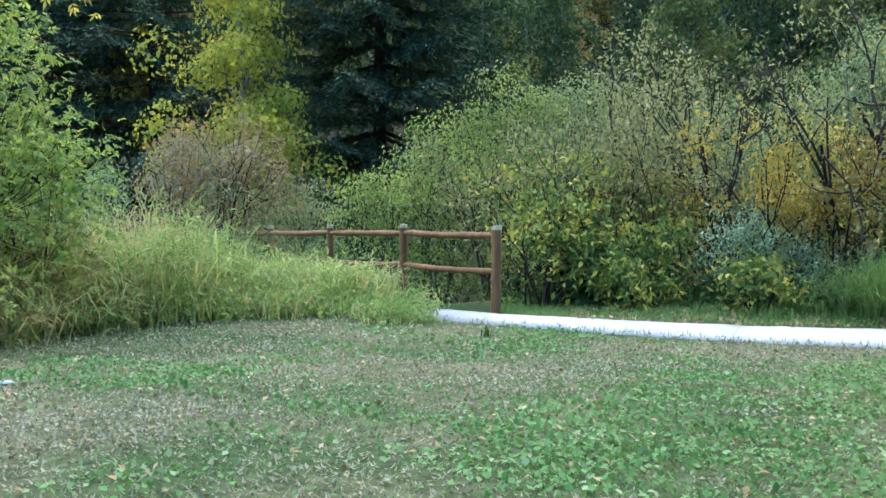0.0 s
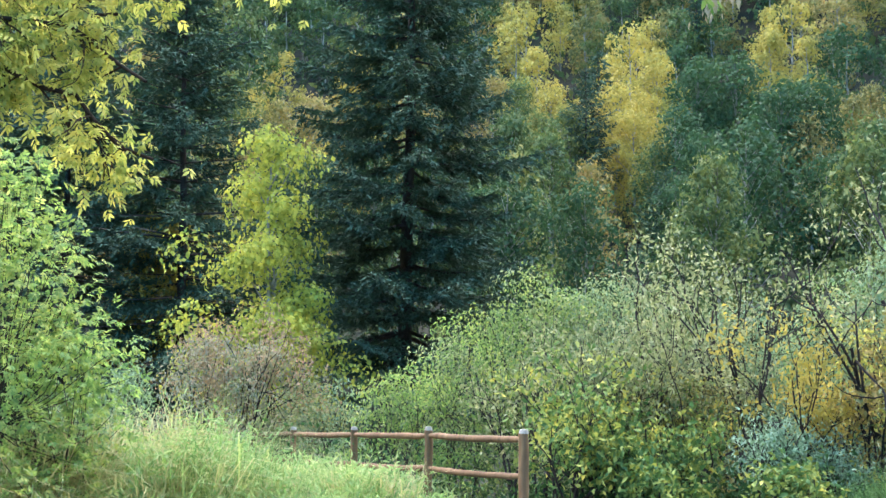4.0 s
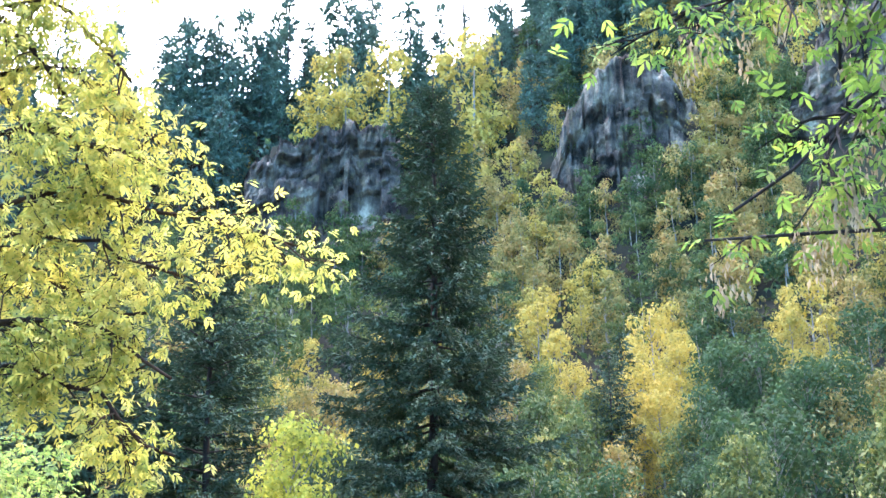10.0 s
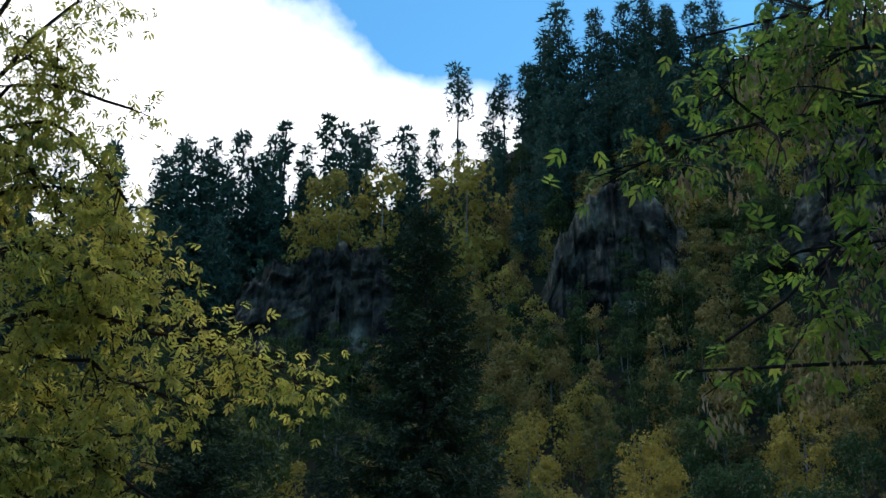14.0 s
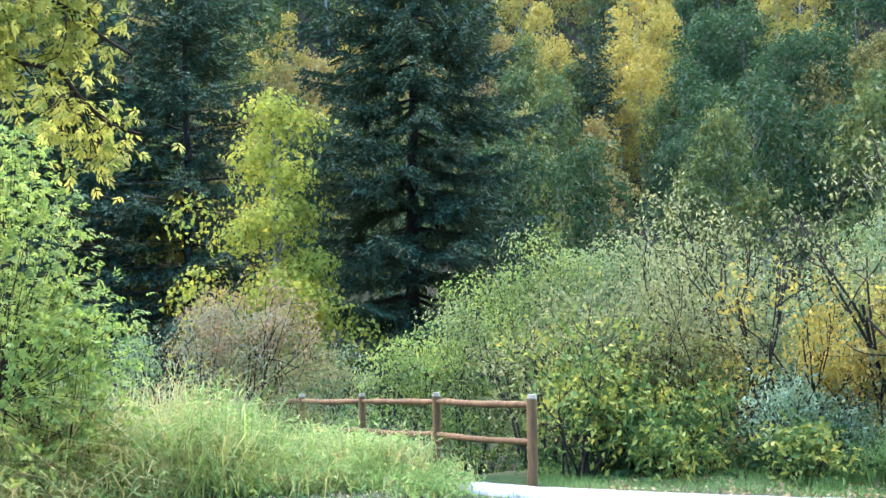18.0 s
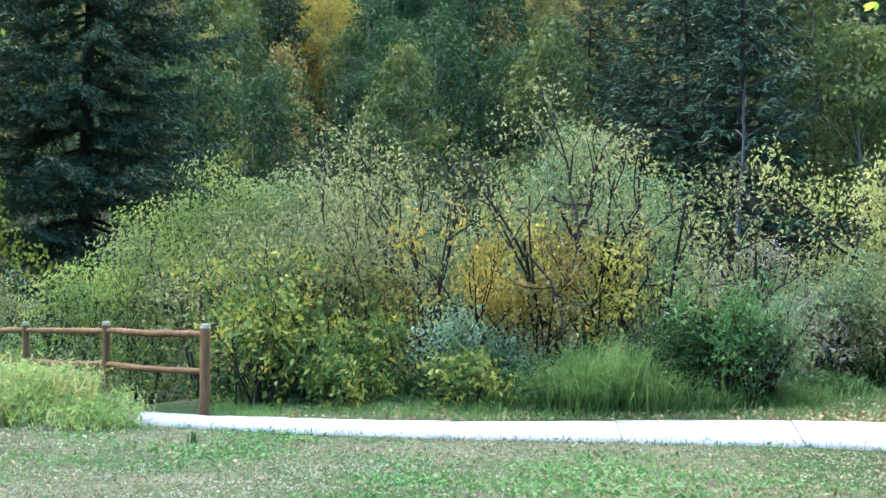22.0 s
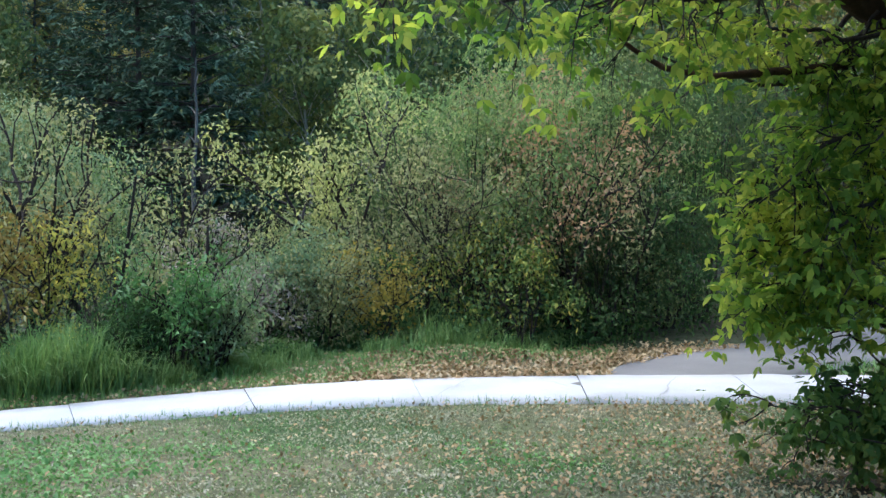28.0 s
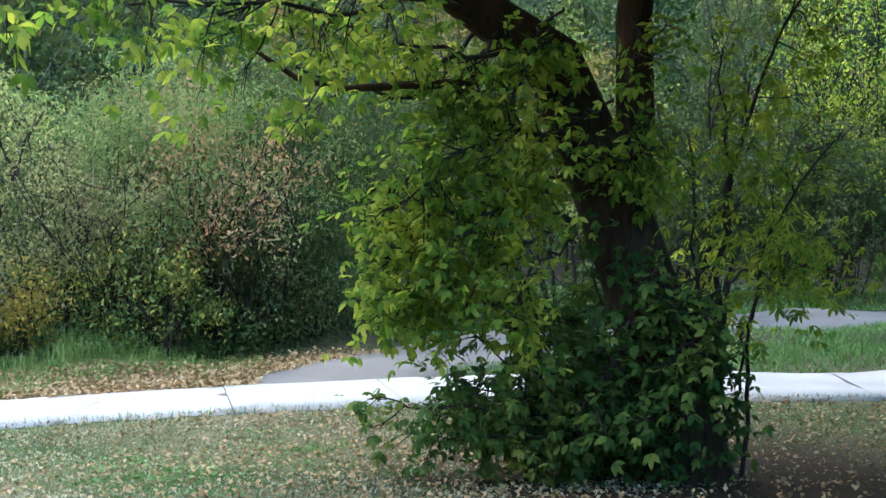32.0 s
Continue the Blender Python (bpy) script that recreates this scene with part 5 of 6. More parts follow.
mound("pink_shrub", 242, at(28.2, 19.2), tall(28.2, 19.2, -0.3), 1.0, L_PINK, 50, 40, 0.075, 0.25, 6, "pale pinkish shrub behind green herbs", mix=L_WILLOW)
mound("pink_shrub", 292, at(30.4, 18.4), tall(30.4, 18.4, -2.4), 0.8, L_PINK, 40, 36, 0.075, 0.24, 6, "pale pinkish low shrub among herbs")
shrub("herb_clump", 243, at(27.2, 16.4), 1.75, 16, 1.0, 1, 3, 0.1, L_CLOVER, label="fresh green tall herb clump", cloud=0.13, skirt=160, category="plant", wide=0.3, clumps=35, puff=0.22)
shrub("herb_clump", 274, at(28.9, 16.2), 1.5, 14, 0.6, 1, 3, 0.1, L_WILLOW, label="grey-green tall herb clump", cloud=0.14, skirt=80, category="plant", wide=0.3, clumps=30, puff=0.22)
shrub("herb_clump", 275, at(25.4, 16.2), 1.3, 12, 1.0, 1, 3, 0.1, L_HERB, label="dark green tall herb clump", cloud=0.14, skirt=80, category="plant", wide=0.3, clumps=24, puff=0.22)
shrub("willow_shrub", 244, at(31.5, 19.0), 1.9, 9, 0.9, 1, 3, 0.075, L_WILLOW, label="low grey-green shrub along the verge", cloud=0.14, skirt=300, clumps=41, puff=0.36)
shrub("pink_shrub", 245, at(33.4, 18.8), 1.7, 8, 0.9, 1, 4, 0.07, L_PALE, label="low shrub with pale pinkish leaves", cloud=0.13, skirt=300, clumps=32, puff=0.22)
shrub("pale_tree", 246, at(34.6, 21.0), tall(34.6, 21.0, 7.3), 3, 0.42, 1, 8, 0.085, L_PALEYEL, stem_r=0.06, label="small tree with pale yellow-green leaves", category="tree", cloud=0.2, clumps=46, puff=0.3, bend=0.2)
mound("pale_tree", 286, at(38.2, 22.4), tall(38.2, 22.4, 3.6), 1.4, L_SHADED, 60, 50, 0.08, 0.34, 6, "grey-green small tree in the thicket", "tree", low=0.15, stem_r=0.045, mix=L_PALE)
mound("willow_shrub", 293, at(32.4, 21.5), tall(32.4, 21.5, -0.5), 1.4, L_GREYWIL, 60, 50, 0.075, 0.3, 7, "low rounded grey-green willow shrub", mix=L_PALE)
shrub("hawthorn_tree", 247, at(38.2, 20.4), 3.8, 4, 0.9, 1, 5, 0.08, L_PALE, stem_r=0.035, label="dark-stemmed spreading shrub with sparse leaves", cloud=0.15, skirt=600)
shrub("gold_shrub", 248, at(36.6, 19.2), 1.6, 7, 0.8, 1, 3, 0.075, L_ASPEN_GOLD, label="low golden shrub on the verge", cloud=0.12, clumps=30, puff=0.22)
shrub("gold_shrub", 249, at(40.6, 19.4), 2.1, 8, 0.8, 1, 4, 0.075, L_CURRANT, label="yellow-green shrub at the thicket's edge", cloud=0.13, skirt=200, clumps=38, puff=0.22)
# the dark ones have the big boxelder's shade put into their leaf colour
for seed, az, d, el, r, mat, lumps, low, words, second in (
        (250, 42.0, 21.5, 7.0, 1.6, L_THICKET, 110, 0.12, "grey-green thicket tree in shade", L_PALE), (251, 45.4, 20.2, 6.4, 1.2, L_THICKET, 60, 0.4, "thicket tree with reddish-brown leaves", L_ORANGE),
        (252, 48.2, 21.2, 8.0, 1.7, L_SHADED, 120, 0.1, "dark green thicket tree in shade", L_THICKET), (253, 51.6, 22.8, 8.0, 1.9, L_SHADED, 120, 0.1, "thicket tree behind the path, its leaf colour darkened for shade", L_HERB),
        (276, 44.2, 23.0, 7.4, 1.9, L_SHADED, 120, 0.05, "dark green thicket tree in shade", L_BROWN), (277, 47.6, 24.5, 8.0, 2.0, L_SHADED, 120, 0.05, "dark green thicket tree in shade", L_OLIVE),
        (278, 39.6, 24.0, 4.6, 1.9, L_SHADED, 110, 0.05, "dark green thicket tree in shade", L_SHADED), (287, 43.0, 19.8, 1.5, 1.0, L_THICKET, 60, 0.1, "leafy green thicket shrub", L_CURRANT), (288, 47.2, 19.6, 0.5, 1.0, L_SHADED, 60, 0.1, "leafy thicket shrub, its leaf colour darkened for shade", L_HERB),
        (289, 50.4, 20.4, 0.8, 1.1, L_HERB, 64, 0.05, "leafy thicket shrub, its leaf colour darkened for shade", L_SHADED)):
    mound("thicket_tree", seed, at(az, d), tall(az, d, el), r, mat, int(lumps * 0.62), 60, 0.09, 0.4, 8, words, "tree", low=low, stem_r=0.035, foot=0.8, mix=second)
shrub("thicket_tree", 290, at(45.8, 19.6), tall(45.8, 19.6, 5.4), 4, 0.4, 1, 5, 0.085, L_ORANGE, stem_r=0.035, label="dark-stemmed thin tree with rust-red leaves", cloud=0.15, clumps=26, puff=0.22, category="tree", bend=0.2)
shrub("gold_shrub", 301, at(43.6, 18.6), 1.7, 6, 0.6, 1, 4, 0.085, L_CURRANT, label="yellow-leaved shrub at the thicket's edge", cloud=0.13, clumps=30, puff=0.24)
shrub("thicket_tree", 291, at(42.6, 19.4), tall(42.6, 19.4, 4.0), 4, 0.45, 1, 4, 0.085, L_PALE, stem_r=0.035, label="dark-stemmed thin tree with sparse leaves", cloud=0.13, category="tree", bend=0.2)
# dark trees and hedge here: shade is put into the leaf colour
shrub("thicket_tree", 254, at(56.5, 24.5), 6.4, 9, 0.7, 1, 5, 0.09, L_SHADED, stem_r=0.04, label="thicket tree behind the path, its leaf colour darkened for shade", cloud=0.22, skirt=2200, clumps=102, puff=0.42)
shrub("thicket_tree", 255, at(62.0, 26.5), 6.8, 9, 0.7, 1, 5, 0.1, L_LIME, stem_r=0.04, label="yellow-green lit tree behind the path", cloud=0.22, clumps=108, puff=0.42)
shrub("thicket_tree", 256, at(68.5, 30), 7.8, 9, 0.75, 1, 5, 0.1, L_SHADED, stem_r=0.05, label="tree behind the path, its leaf colour darkened for shade", cloud=0.24, clumps=124, puff=0.42)
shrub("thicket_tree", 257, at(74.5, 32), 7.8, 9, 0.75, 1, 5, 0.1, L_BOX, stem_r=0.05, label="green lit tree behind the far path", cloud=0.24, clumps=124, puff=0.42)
shrub("thicket_tree", 258, at(80.5, 33), 7.8, 9, 0.75, 1, 5, 0.1, L_SHADED, stem_r=0.05, label="tree behind the far path, its leaf colour darkened for shade", cloud=0.24, clumps=124, puff=0.42)
shrub("hedge_shrub", 259, at(72.0, 31.0), 3.0, 10, 1.0, 1, 5, 0.1, L_HERB, label="dark green shrub beyond the far path", cloud=0.2, skirt=500, clumps=48, puff=0.42)
shrub("hedge_shrub", 260, at(78.0, 31.0), 3.0, 10, 1.0, 1, 5, 0.1, L_HERB, label="dark green shrub beyond the far path", cloud=0.2, skirt=500, clumps=48, puff=0.42)
shrub("hedge_shrub", 264, at(69.5, 29.5), 4.5, 10, 0.8, 1, 6, 0.11, L_SHADED, label="shrub beyond the far path, its leaf colour darkened for shade", cloud=0.25, skirt=1200, clumps=110, puff=0.5)
shrub("hedge_shrub", 265, at(75.5, 30.5), 4.5, 10, 0.8, 1, 6, 0.11, L_SHADED, label="shrub beyond the far path, its leaf colour darkened for shade", cloud=0.25, skirt=1200, clumps=110, puff=0.5)
shrub("hedge_shrub", 266, at(81.5, 31.5), 4.5, 10, 0.8, 1, 6, 0.11, L_SHADED, label="shrub beyond the far path, its leaf colour darkened for shade", cloud=0.25, skirt=1200, clumps=110, puff=0.5)
shrub("thicket_tree", 276, at(44.0, 23.5), 5.6, 9, 0.8, 1, 4, 0.09, L_THICKET, stem_r=0.022, label="dark green thicket tree in shade", cloud=0.2, skirt=900, clumps=220, puff=0.42)
shrub("thicket_tree", 277, at(47.2, 24.5), 5.6, 9, 0.8, 1, 4, 0.09, L_THICKET, stem_r=0.022, label="dark green thicket tree in shade", cloud=0.2, skirt=900, clumps=220, puff=0.42)
shrub("thicket_tree", 278, at(39.0, 24.5), 4.6, 9, 0.8, 1, 4, 0.09, L_THICKET, stem_r=0.022, label="dark green thicket tree in shade", cloud=0.2, skirt=900, clumps=180, puff=0.42)
# the lime-green growth at the lawn's edge
mound("boxelder_shrub", 261, at(-23.4, 14.4), 4.75, 1.6, L_LIMEBOX, 150, 26, 0.07, 0.36, 7, "lime-green boxelder shrub at the lawn's edge", fan=True, power=3.0, mix=L_LIME)
mound("boxelder_shrub", 262, at(-19.6, 14.9), 2.7, 0.9, L_LIMEBOX, 56, 26, 0.07, 0.32, 5, "yellow-green boxelder shrub at the lawn's edge", fan=True)
shrub("silver_shrub", 263, at(-18.3, 16.4), 1.9, 9, 0.7, 1, 5, 0.075, L_WILLOW, label="grey-green low shrub in the tall grass", cloud=0.13, skirt=200, clumps=38, puff=0.22)


# ---- boxelders with near leaves ----
def eye_point(az, el, d):
    x, y = polar(az, d)
    return np.array((x, y, 2.2 + d * math.tan(radians(el))))


def limb(rng, nodes, r0, lines, spots, twigs=10, twig=0.8, first=0.25, r1=0.012, hang=0.0):
    """A long limb through the nodes with leafy twigs along it."""
    p = np.array(nodes, float)
    s = np.concatenate([[0], np.cumsum(np.linalg.norm(np.diff(p, axis=0), axis=1))])
    u = np.linspace(0, s[-1], 14)
    q = np.stack([np.interp(u, s, p[:, k]) for k in range(3)], 1)
    for _ in range(2):
        q[1:-1] = (q[:-2] + 2 * q[1:-1] + q[2:]) / 4
    q[1:-1] += rng.normal(0, 0.03, (12, 3))
    bundle = [(q, np.linspace(r0, r1, 14))]
    lines.append(bundle)
    for _ in range(twigs):
        k = rng.uniform(first, 1.0) * 13
        i = min(int(k), 12)
        b = q[i] + (q[i + 1] - q[i]) * (k - i)
        way = unit(unit(q[i + 1] - q[i]) * 0.7 + rng.normal(size=3) * 0.6 + np.array((0, 0, -hang)))
        sub = []
        grow(rng, b, way, twig * rng.uniform(0.5, 1.2), 0.009, 1, bundle, sub, 0.6, -0.05 - 0.1 * hang, 0.15, (2, 3), 0.6)
        spots.extend(sub)
    spots.extend(q[-3:])


def leafy(root, rng, lines, spots, per, cloud, size, mat, bark=BARK, seeds=0):
    for group in lines:
        v, f = tube_arrays(group[:1], 7)
        if len(group) > 1:
            v, f = join_arrays([(v, f), tube_arrays(group[1:], 3)])
        piece("limb", mesh_from("limb", v, f, bark, False), root)
    P = spray(rng, spots, per, cloud)
    v, f = compound(rng, P, rng.normal(size=P.shape) * 0.5, size)
    piece("crown", mesh_from("crown", v, f, mat), root)
    if seeds:
        c = np.asarray(spots)[rng.integers(0, len(spots), seeds)]
        P = np.repeat(c, 16, 0) + rng.normal(size=(seeds * 16, 3)) * np.array((0.03, 0.03, 0.06)) - np.array((0, 0, 0.1))
        v, f = leaf_arrays(rng, P, 0.042, 0.36, 2.0)
        tagged(piece("seed_cluster", mesh_from("seed_cluster", v, f, L_SEED), root, "dry tan winged seeds"), kind="stuff")


# the yellow boxelder: its stem stands outside the view, its limbs reach over the lawn's edge
def build_yellow():
    rng = np.random.default_rng(301)
    root = tagged(new("boxelder_tree"), "yellow autumn boxelder leaning over the lawn's edge", "tree")
    bx, by = polar(-34, 9.0)
    lines, spots = [], []
    foot = np.array((bx, by, gz(bx, by) - 0.2))
    crown = np.array((bx + 0.3, by + 0.2, 5.0))
    v, f = tube_arrays([(np.array([foot, foot + (0.05, 0, 1.2), foot + (0.15, 0.1, 2.8), crown, crown + (0.4, 0.3, 3.0)]), np.array((0.26, 0.2, 0.17, 0.15, 0.08)))], 10)
    piece("trunk", mesh_from("trunk", v, f, BARK, False), root)
    E = eye_point
    D = 8.3
    mid = crown - (0, 0, 1.8)
    for start, way, tw in ((mid, ((-25, 20.5), (-21.5, 20.1), (-17.6, 19.2), (-14, 18.9), (-10.6, 18.2)), 26), (mid, ((-24.8, 18.4), (-19.3, 17.4), (-15.9, 16.4)), 15), (mid, ((-24.2, 14.3), (-19, 13.5), (-16.2, 11.6)), 18),
                           (mid, ((-23, 12.4), (-19.4, 10.3), (-15.8, 8.0)), 13), (crown, ((-25.8, 25.3), (-23, 25.8), (-18.9, 24.2), (-17.4, 22.5)), 15), (crown, ((-26.2, 28), (-24.6, 28.4), (-21, 28.1), (-19.2, 25.4)), 15),
                           (crown, ((-26.4, 29.5), (-23.5, 30.2), (-19.5, 29.7)), 5), (crown, ((-25.4, 23), (-20, 22.6), (-17.2, 21.2)), 15), (crown, ((-26, 31), (-23.7, 33.5), (-22, 36)), 9), (crown, ((-27, 33), (-24.5, 38), (-23, 42)), 6),
                           (mid, ((-25, 16.6), (-21, 15.6), (-17.6, 14.6)), 12), (crown, ((-27, 27), (-24.5, 27), (-22, 24)), 12), (crown, ((-27, 30), (-25, 31.5), (-23, 31)), 10)):
        limb(rng, [start] + [E(a, e, D + rng.uniform(-0.25, 0.5)) for a, e in way], 0.028, lines, spots, int(tw * 1.15), 0.4, 0.4, hang=0.35)
    leafy(root, rng, lines, spots, 2, 0.11, 0.064, L_YELLOW)


build_yellow()


# the big boxelder by the path, its limbs over the camera's view
def build_boxelder():
    rng = np.random.default_rng(302)
    root = tagged(new("boxelder_tree"), "large leaning boxelder with leafy suckers round its dark trunk", "tree")
    E = eye_point
    lines, spots = [], []
    D = 9.9
    x, y = polar(68.9, D)
    foot = np.array((x, y, gz(x, y) - 0.2))
    knee, fork, high = E(67.2, -4.3, D), E(65.2, 1.5, D), E(62.6, 7.6, D)
    lines.append((np.array([foot, foot + (-0.02, 0.0, 0.35), knee, fork, high, E(58.6, 10.4, D - 0.4), E(52, 15, D - 1.6)]), np.array((0.46, 0.38, 0.31, 0.29, 0.25, 0.17, 0.09))))
    lines.append((np.array([E(66.6, -2.5, D + 0.1), E(66.3, 1.5, D + 0.12), E(66.5, 5, D + 0.15), E(66.4, 9.5, D + 0.15), E(68, 20, D + 0.1), E(70, 34, D)]), np.array((0.2, 0.18, 0.16, 0.15, 0.12, 0.08))))
    v, f = tube_arrays(lines, 12)
    trunk = piece("trunk", mesh_from("trunk", v, f, BARK, False), root, "dark furrowed leaning trunk")
    lines = []
    top = E(58.0, 10.8, D - 0.4)
    far = E(52, 15, D - 1.6)
    # limbs over the lawn
    for nodes, tw in (([far, E(42, 26, 6.2), E(30, 30.5, 5.2), E(18, 29.5, 4.8), E(9, 29, 4.8)], 17), ([far, E(42, 24, 6.2), E(28, 27, 5.2), E(16, 23.5, 4.8), E(10.5, 19.0, 4.7)], 9),
                      ([far, E(44, 20, 6.4), E(30, 20, 5.2), E(20, 17.3, 4.8), E(10, 18.3, 4.7)], 3), ([far, E(44, 28, 6.2), E(32, 36, 5.2), E(20, 35.5, 4.9), E(11.5, 34, 4.8)], 18),
                      ([far, E(42, 25, 6.0), E(28, 31, 5.2), E(18, 33, 5.0), E(13, 32, 5.0)], 18), ([far, E(42, 22, 6.0), E(30, 23.5, 5.2), E(21, 23.5, 5.0), E(16, 23.5, 5.0)], 14)):
        limb(rng, nodes, 0.034, lines, spots, tw, 0.42, 0.66, 0.006, hang=0.2)
    over = [i for i in spots]
    spots2 = []
    for nodes, tw in (([far, E(42, 14, 7.0), E(38, 12.8, 6.6), E(35.5, 11.6, 6.5)], 5), ([top, E(52, 10, 7.8), E(47, 10.5, 7.4), E(43, 10.2, 7.2)], 12), ([E(60.5, 10.5, D), E(56, 6, D - 0.6), E(54, 5.8, D - 0.8), E(50.5, 7.4, D - 1.2)], 6),
                      ([top, E(54, 11.4, 8.0), E(50, 10.8, 7.7), E(47, 9.8, 7.5)], 16), ([E(63, 3.5, 9.6), E(60.5, 4.5, 9.2), E(58.5, 3.6, 8.9), E(56.4, 1.6, 8.7)], 17), ([E(63.5, 0, 9.6), E(61, 1.5, 9.2), E(59.5, 0.4, 8.9), E(57.0, -1.8, 8.7)], 17),
                      ([high, E(59, 8, 9.2), E(56, 8.5, 9), E(52, 9.5, 8.8)], 14), ([far, E(44, 13.4, 7.0), E(39.5, 13.2, 6.8), E(36, 12.4, 6.6)], 5), ([far, E(42, 14, 6.9), E(38, 12.8, 6.6), E(34.4, 11.0, 6.5)], 2)):
        limb(rng, nodes, 0.026, lines, spots2, tw, 0.5, 0.3, 0.008, hang=0.35)
    # a bare dead limb across the leaves
    bare = np.array([E(61.5, 7.4, D), E(58.0, 6.6, 9.2), E(55, 6.5, 8.8), E(52.8, 6.4, 8.6), E(50.6, 6.9, 8.5), E(49.2, 7.8, 8.4), E(48, 8.8, 8.3)])
    v, f = tube_arrays([(bare, np.linspace(0.042, 0.012, 7))], 8)
    piece("bare_limb", mesh_from("bare_limb", v, f, BARK, False), root, "dark bare limb")
    # crown above, out of the view, made dense for the shade below
    for k in range(16):
        az = rng.uniform(35, 100)
        limb(rng, [E(66, 14, D), E(62 + (az - 62) * 0.5, 28, D * 0.95), E(az, rng.uniform(24, 44), rng.uniform(7, 13))], 0.06, lines, spots2, 11, 1.1, 0.25)
    # leafy sprays hanging beside and before the trunk
    spots3 = []
    for k in range(30):
        az, el = rng.uniform(56.8, 61.8), rng.uniform(-6, 8)
        if k % 3 == 0:
            az, el = rng.uniform(63.5, 69), rng.uniform(-10, -4)
        a = E(az + rng.uniform(1, 4), min(el + rng.uniform(1.5, 4), 10), 9.4)
        limb(rng, [a, E(az, el, rng.uniform(8.7, 9.6))], 0.014, lines, spots2 if k % 3 else spots3, 5, 0.36, 0.2, 0.006, hang=0.35)
    for k in range(4):
        az, el = rng.uniform(64.5, 68.5), rng.uniform(1, 10)
        limb(rng, [E(66.4, el + 1.5, D), E(az, el, 9.3)], 0.012, lines, spots2, 5, 0.34, 0.2, 0.005, hang=0.3)
    for k in range(8):
        az, el = rng.uniform(54.0, 57.0), rng.uniform(-4.5, 2.0)
        limb(rng, [E(az + 5, el - 2, 9.4), E(az + 2.5, el + 0.5, 9.1), E(az, el, 8.9)], 0.018, lines, spots2, 8, 0.3, 0.45, 0.006, hang=0.25)
    # suckers at the foot, to the side and behind
    for k in range(27):
        az = 66.5 - min(abs(rng.normal(0, 5.0)), 9.0) if k % 3 else 68.2 + rng.normal(0, 1.6)
        d = D + rng.normal(0.2, 0.35)
        p = polar(az * 0.35 + 68.2 * 0.65, D + rng.uniform(-0.25, 0.3))
        b = np.array((*p, gz(*p) - 0.05))
        e = E(az, rng.uniform(-9.5 + 0.45 * (66.5 - az), 0.5) if k % 3 else rng.uniform(-10, -5), d - (0 if k % 3 else 0.7))
        limb(rng, [b, b * 0.5 + e * 0.5 + np.array((0, 0, 0.25)), e], 0.016, lines, spots3, 7, 0.36, 0.15, 0.006, hang=0.2)
    # low sprays spreading over the path's near side
    for k in range(20):
        az, el = rng.uniform(55.2, 63), rng.uniform(-10.5, -6.2)
        p = polar(rng.uniform(65.5, 68.5), D + rng.uniform(-0.3, 0.2))
        b = np.array((*p, gz(*p) - 0.05))
        e = E(az, el, rng.uniform(9.0, 9.7))
        limb(rng, [b, b * 0.5 + e * 0.5 + np.array((0, 0, 0.3)), e], 0.016, lines, spots3, 6, 0.34, 0.35, 0.006, hang=0.25)
    # two clouds of loose unseen leaves, added to block sun and sky
    n = 7500
    t, q = rng.uniform(0, 6.283, n), np.sqrt(rng.uniform(0, 1, n))
    cx, cy = polar(69.5, 13.4)
    shade_leaves = np.column_stack([cx + 5.8 * q * np.cos(t), cy + 5.4 * q * np.sin(t), 6.6 + 3.4 * (1 - q ** 2) * rng.uniform(0.2, 1.1, n) + rng.normal(0, 0.25, n)])
    high_up = np.degrees(np.arctan2(shade_leaves[:, 2] - 2.2, np.hypot(shade_leaves[:, 0], shade_leaves[:, 1]))) > 14.5
    n = 6000
    t, q = rng.uniform(0, 6.283, n), np.sqrt(rng.uniform(0, 1, n))
    cx, cy = polar(80, 8.2)
    side = np.column_stack([cx + 4.2 * q * np.cos(t), cy + 4.2 * q * np.sin(t), 5.2 + 3.0 * (1 - q ** 2) * rng.uniform(0.1, 1.1, n)])
    shade_leaves = np.concatenate([shade_leaves[high_up], side])
    high_up = np.degrees(np.arctan2(shade_leaves[:, 2] - 2.2, np.hypot(shade_leaves[:, 0], shade_leaves[:, 1]))) > 14.5
    v, f = leaf_arrays(rng, shade_leaves[high_up], 0.36, 0.7, 0.4, simple=True)
    piece("upper_crown", mesh_from("upper_crown", v, f, L_BOX), root)
    leafy(root, rng, lines, over, 1, 0.08, 0.06, L_OVER, BARK_DARK, 120)
    P = spray(rng, spots2, 1, 0.1)
    v, f = compound(rng, P, rng.normal(size=P.shape) * 0.5, 0.09, 3, 1.4)
    piece("crown", mesh_from("crown", v, f, L_BOX), root)
    # leaves on short shoots close to the bark
    u = rng.uniform(0, 1, 150)
    mid = np.stack([np.interp(u, (0, 0.35, 0.7, 1), [p[i] for p in (foot + (0, 0, 0.6), knee, fork, high)]) for i in range(3)], 1)
    shoot = mid * (1 - 0.045) + rng.normal(0, 0.16, mid.shape)
    # sucker and shoot leaves take the green darkened for shade
    P = np.concatenate([spray(rng, spots3, 1, 0.1), shoot])
    v, f = compound(rng, P, rng.normal(size=P.shape) * 0.5, 0.09, 3, 1.45)
    piece("sucker_leaf_mass", mesh_from("sucker_leaf_mass", v, f, L_SUCKER_SHADED), root, "leaves of the basal suckers, coloured darker for shade")


build_boxelder()


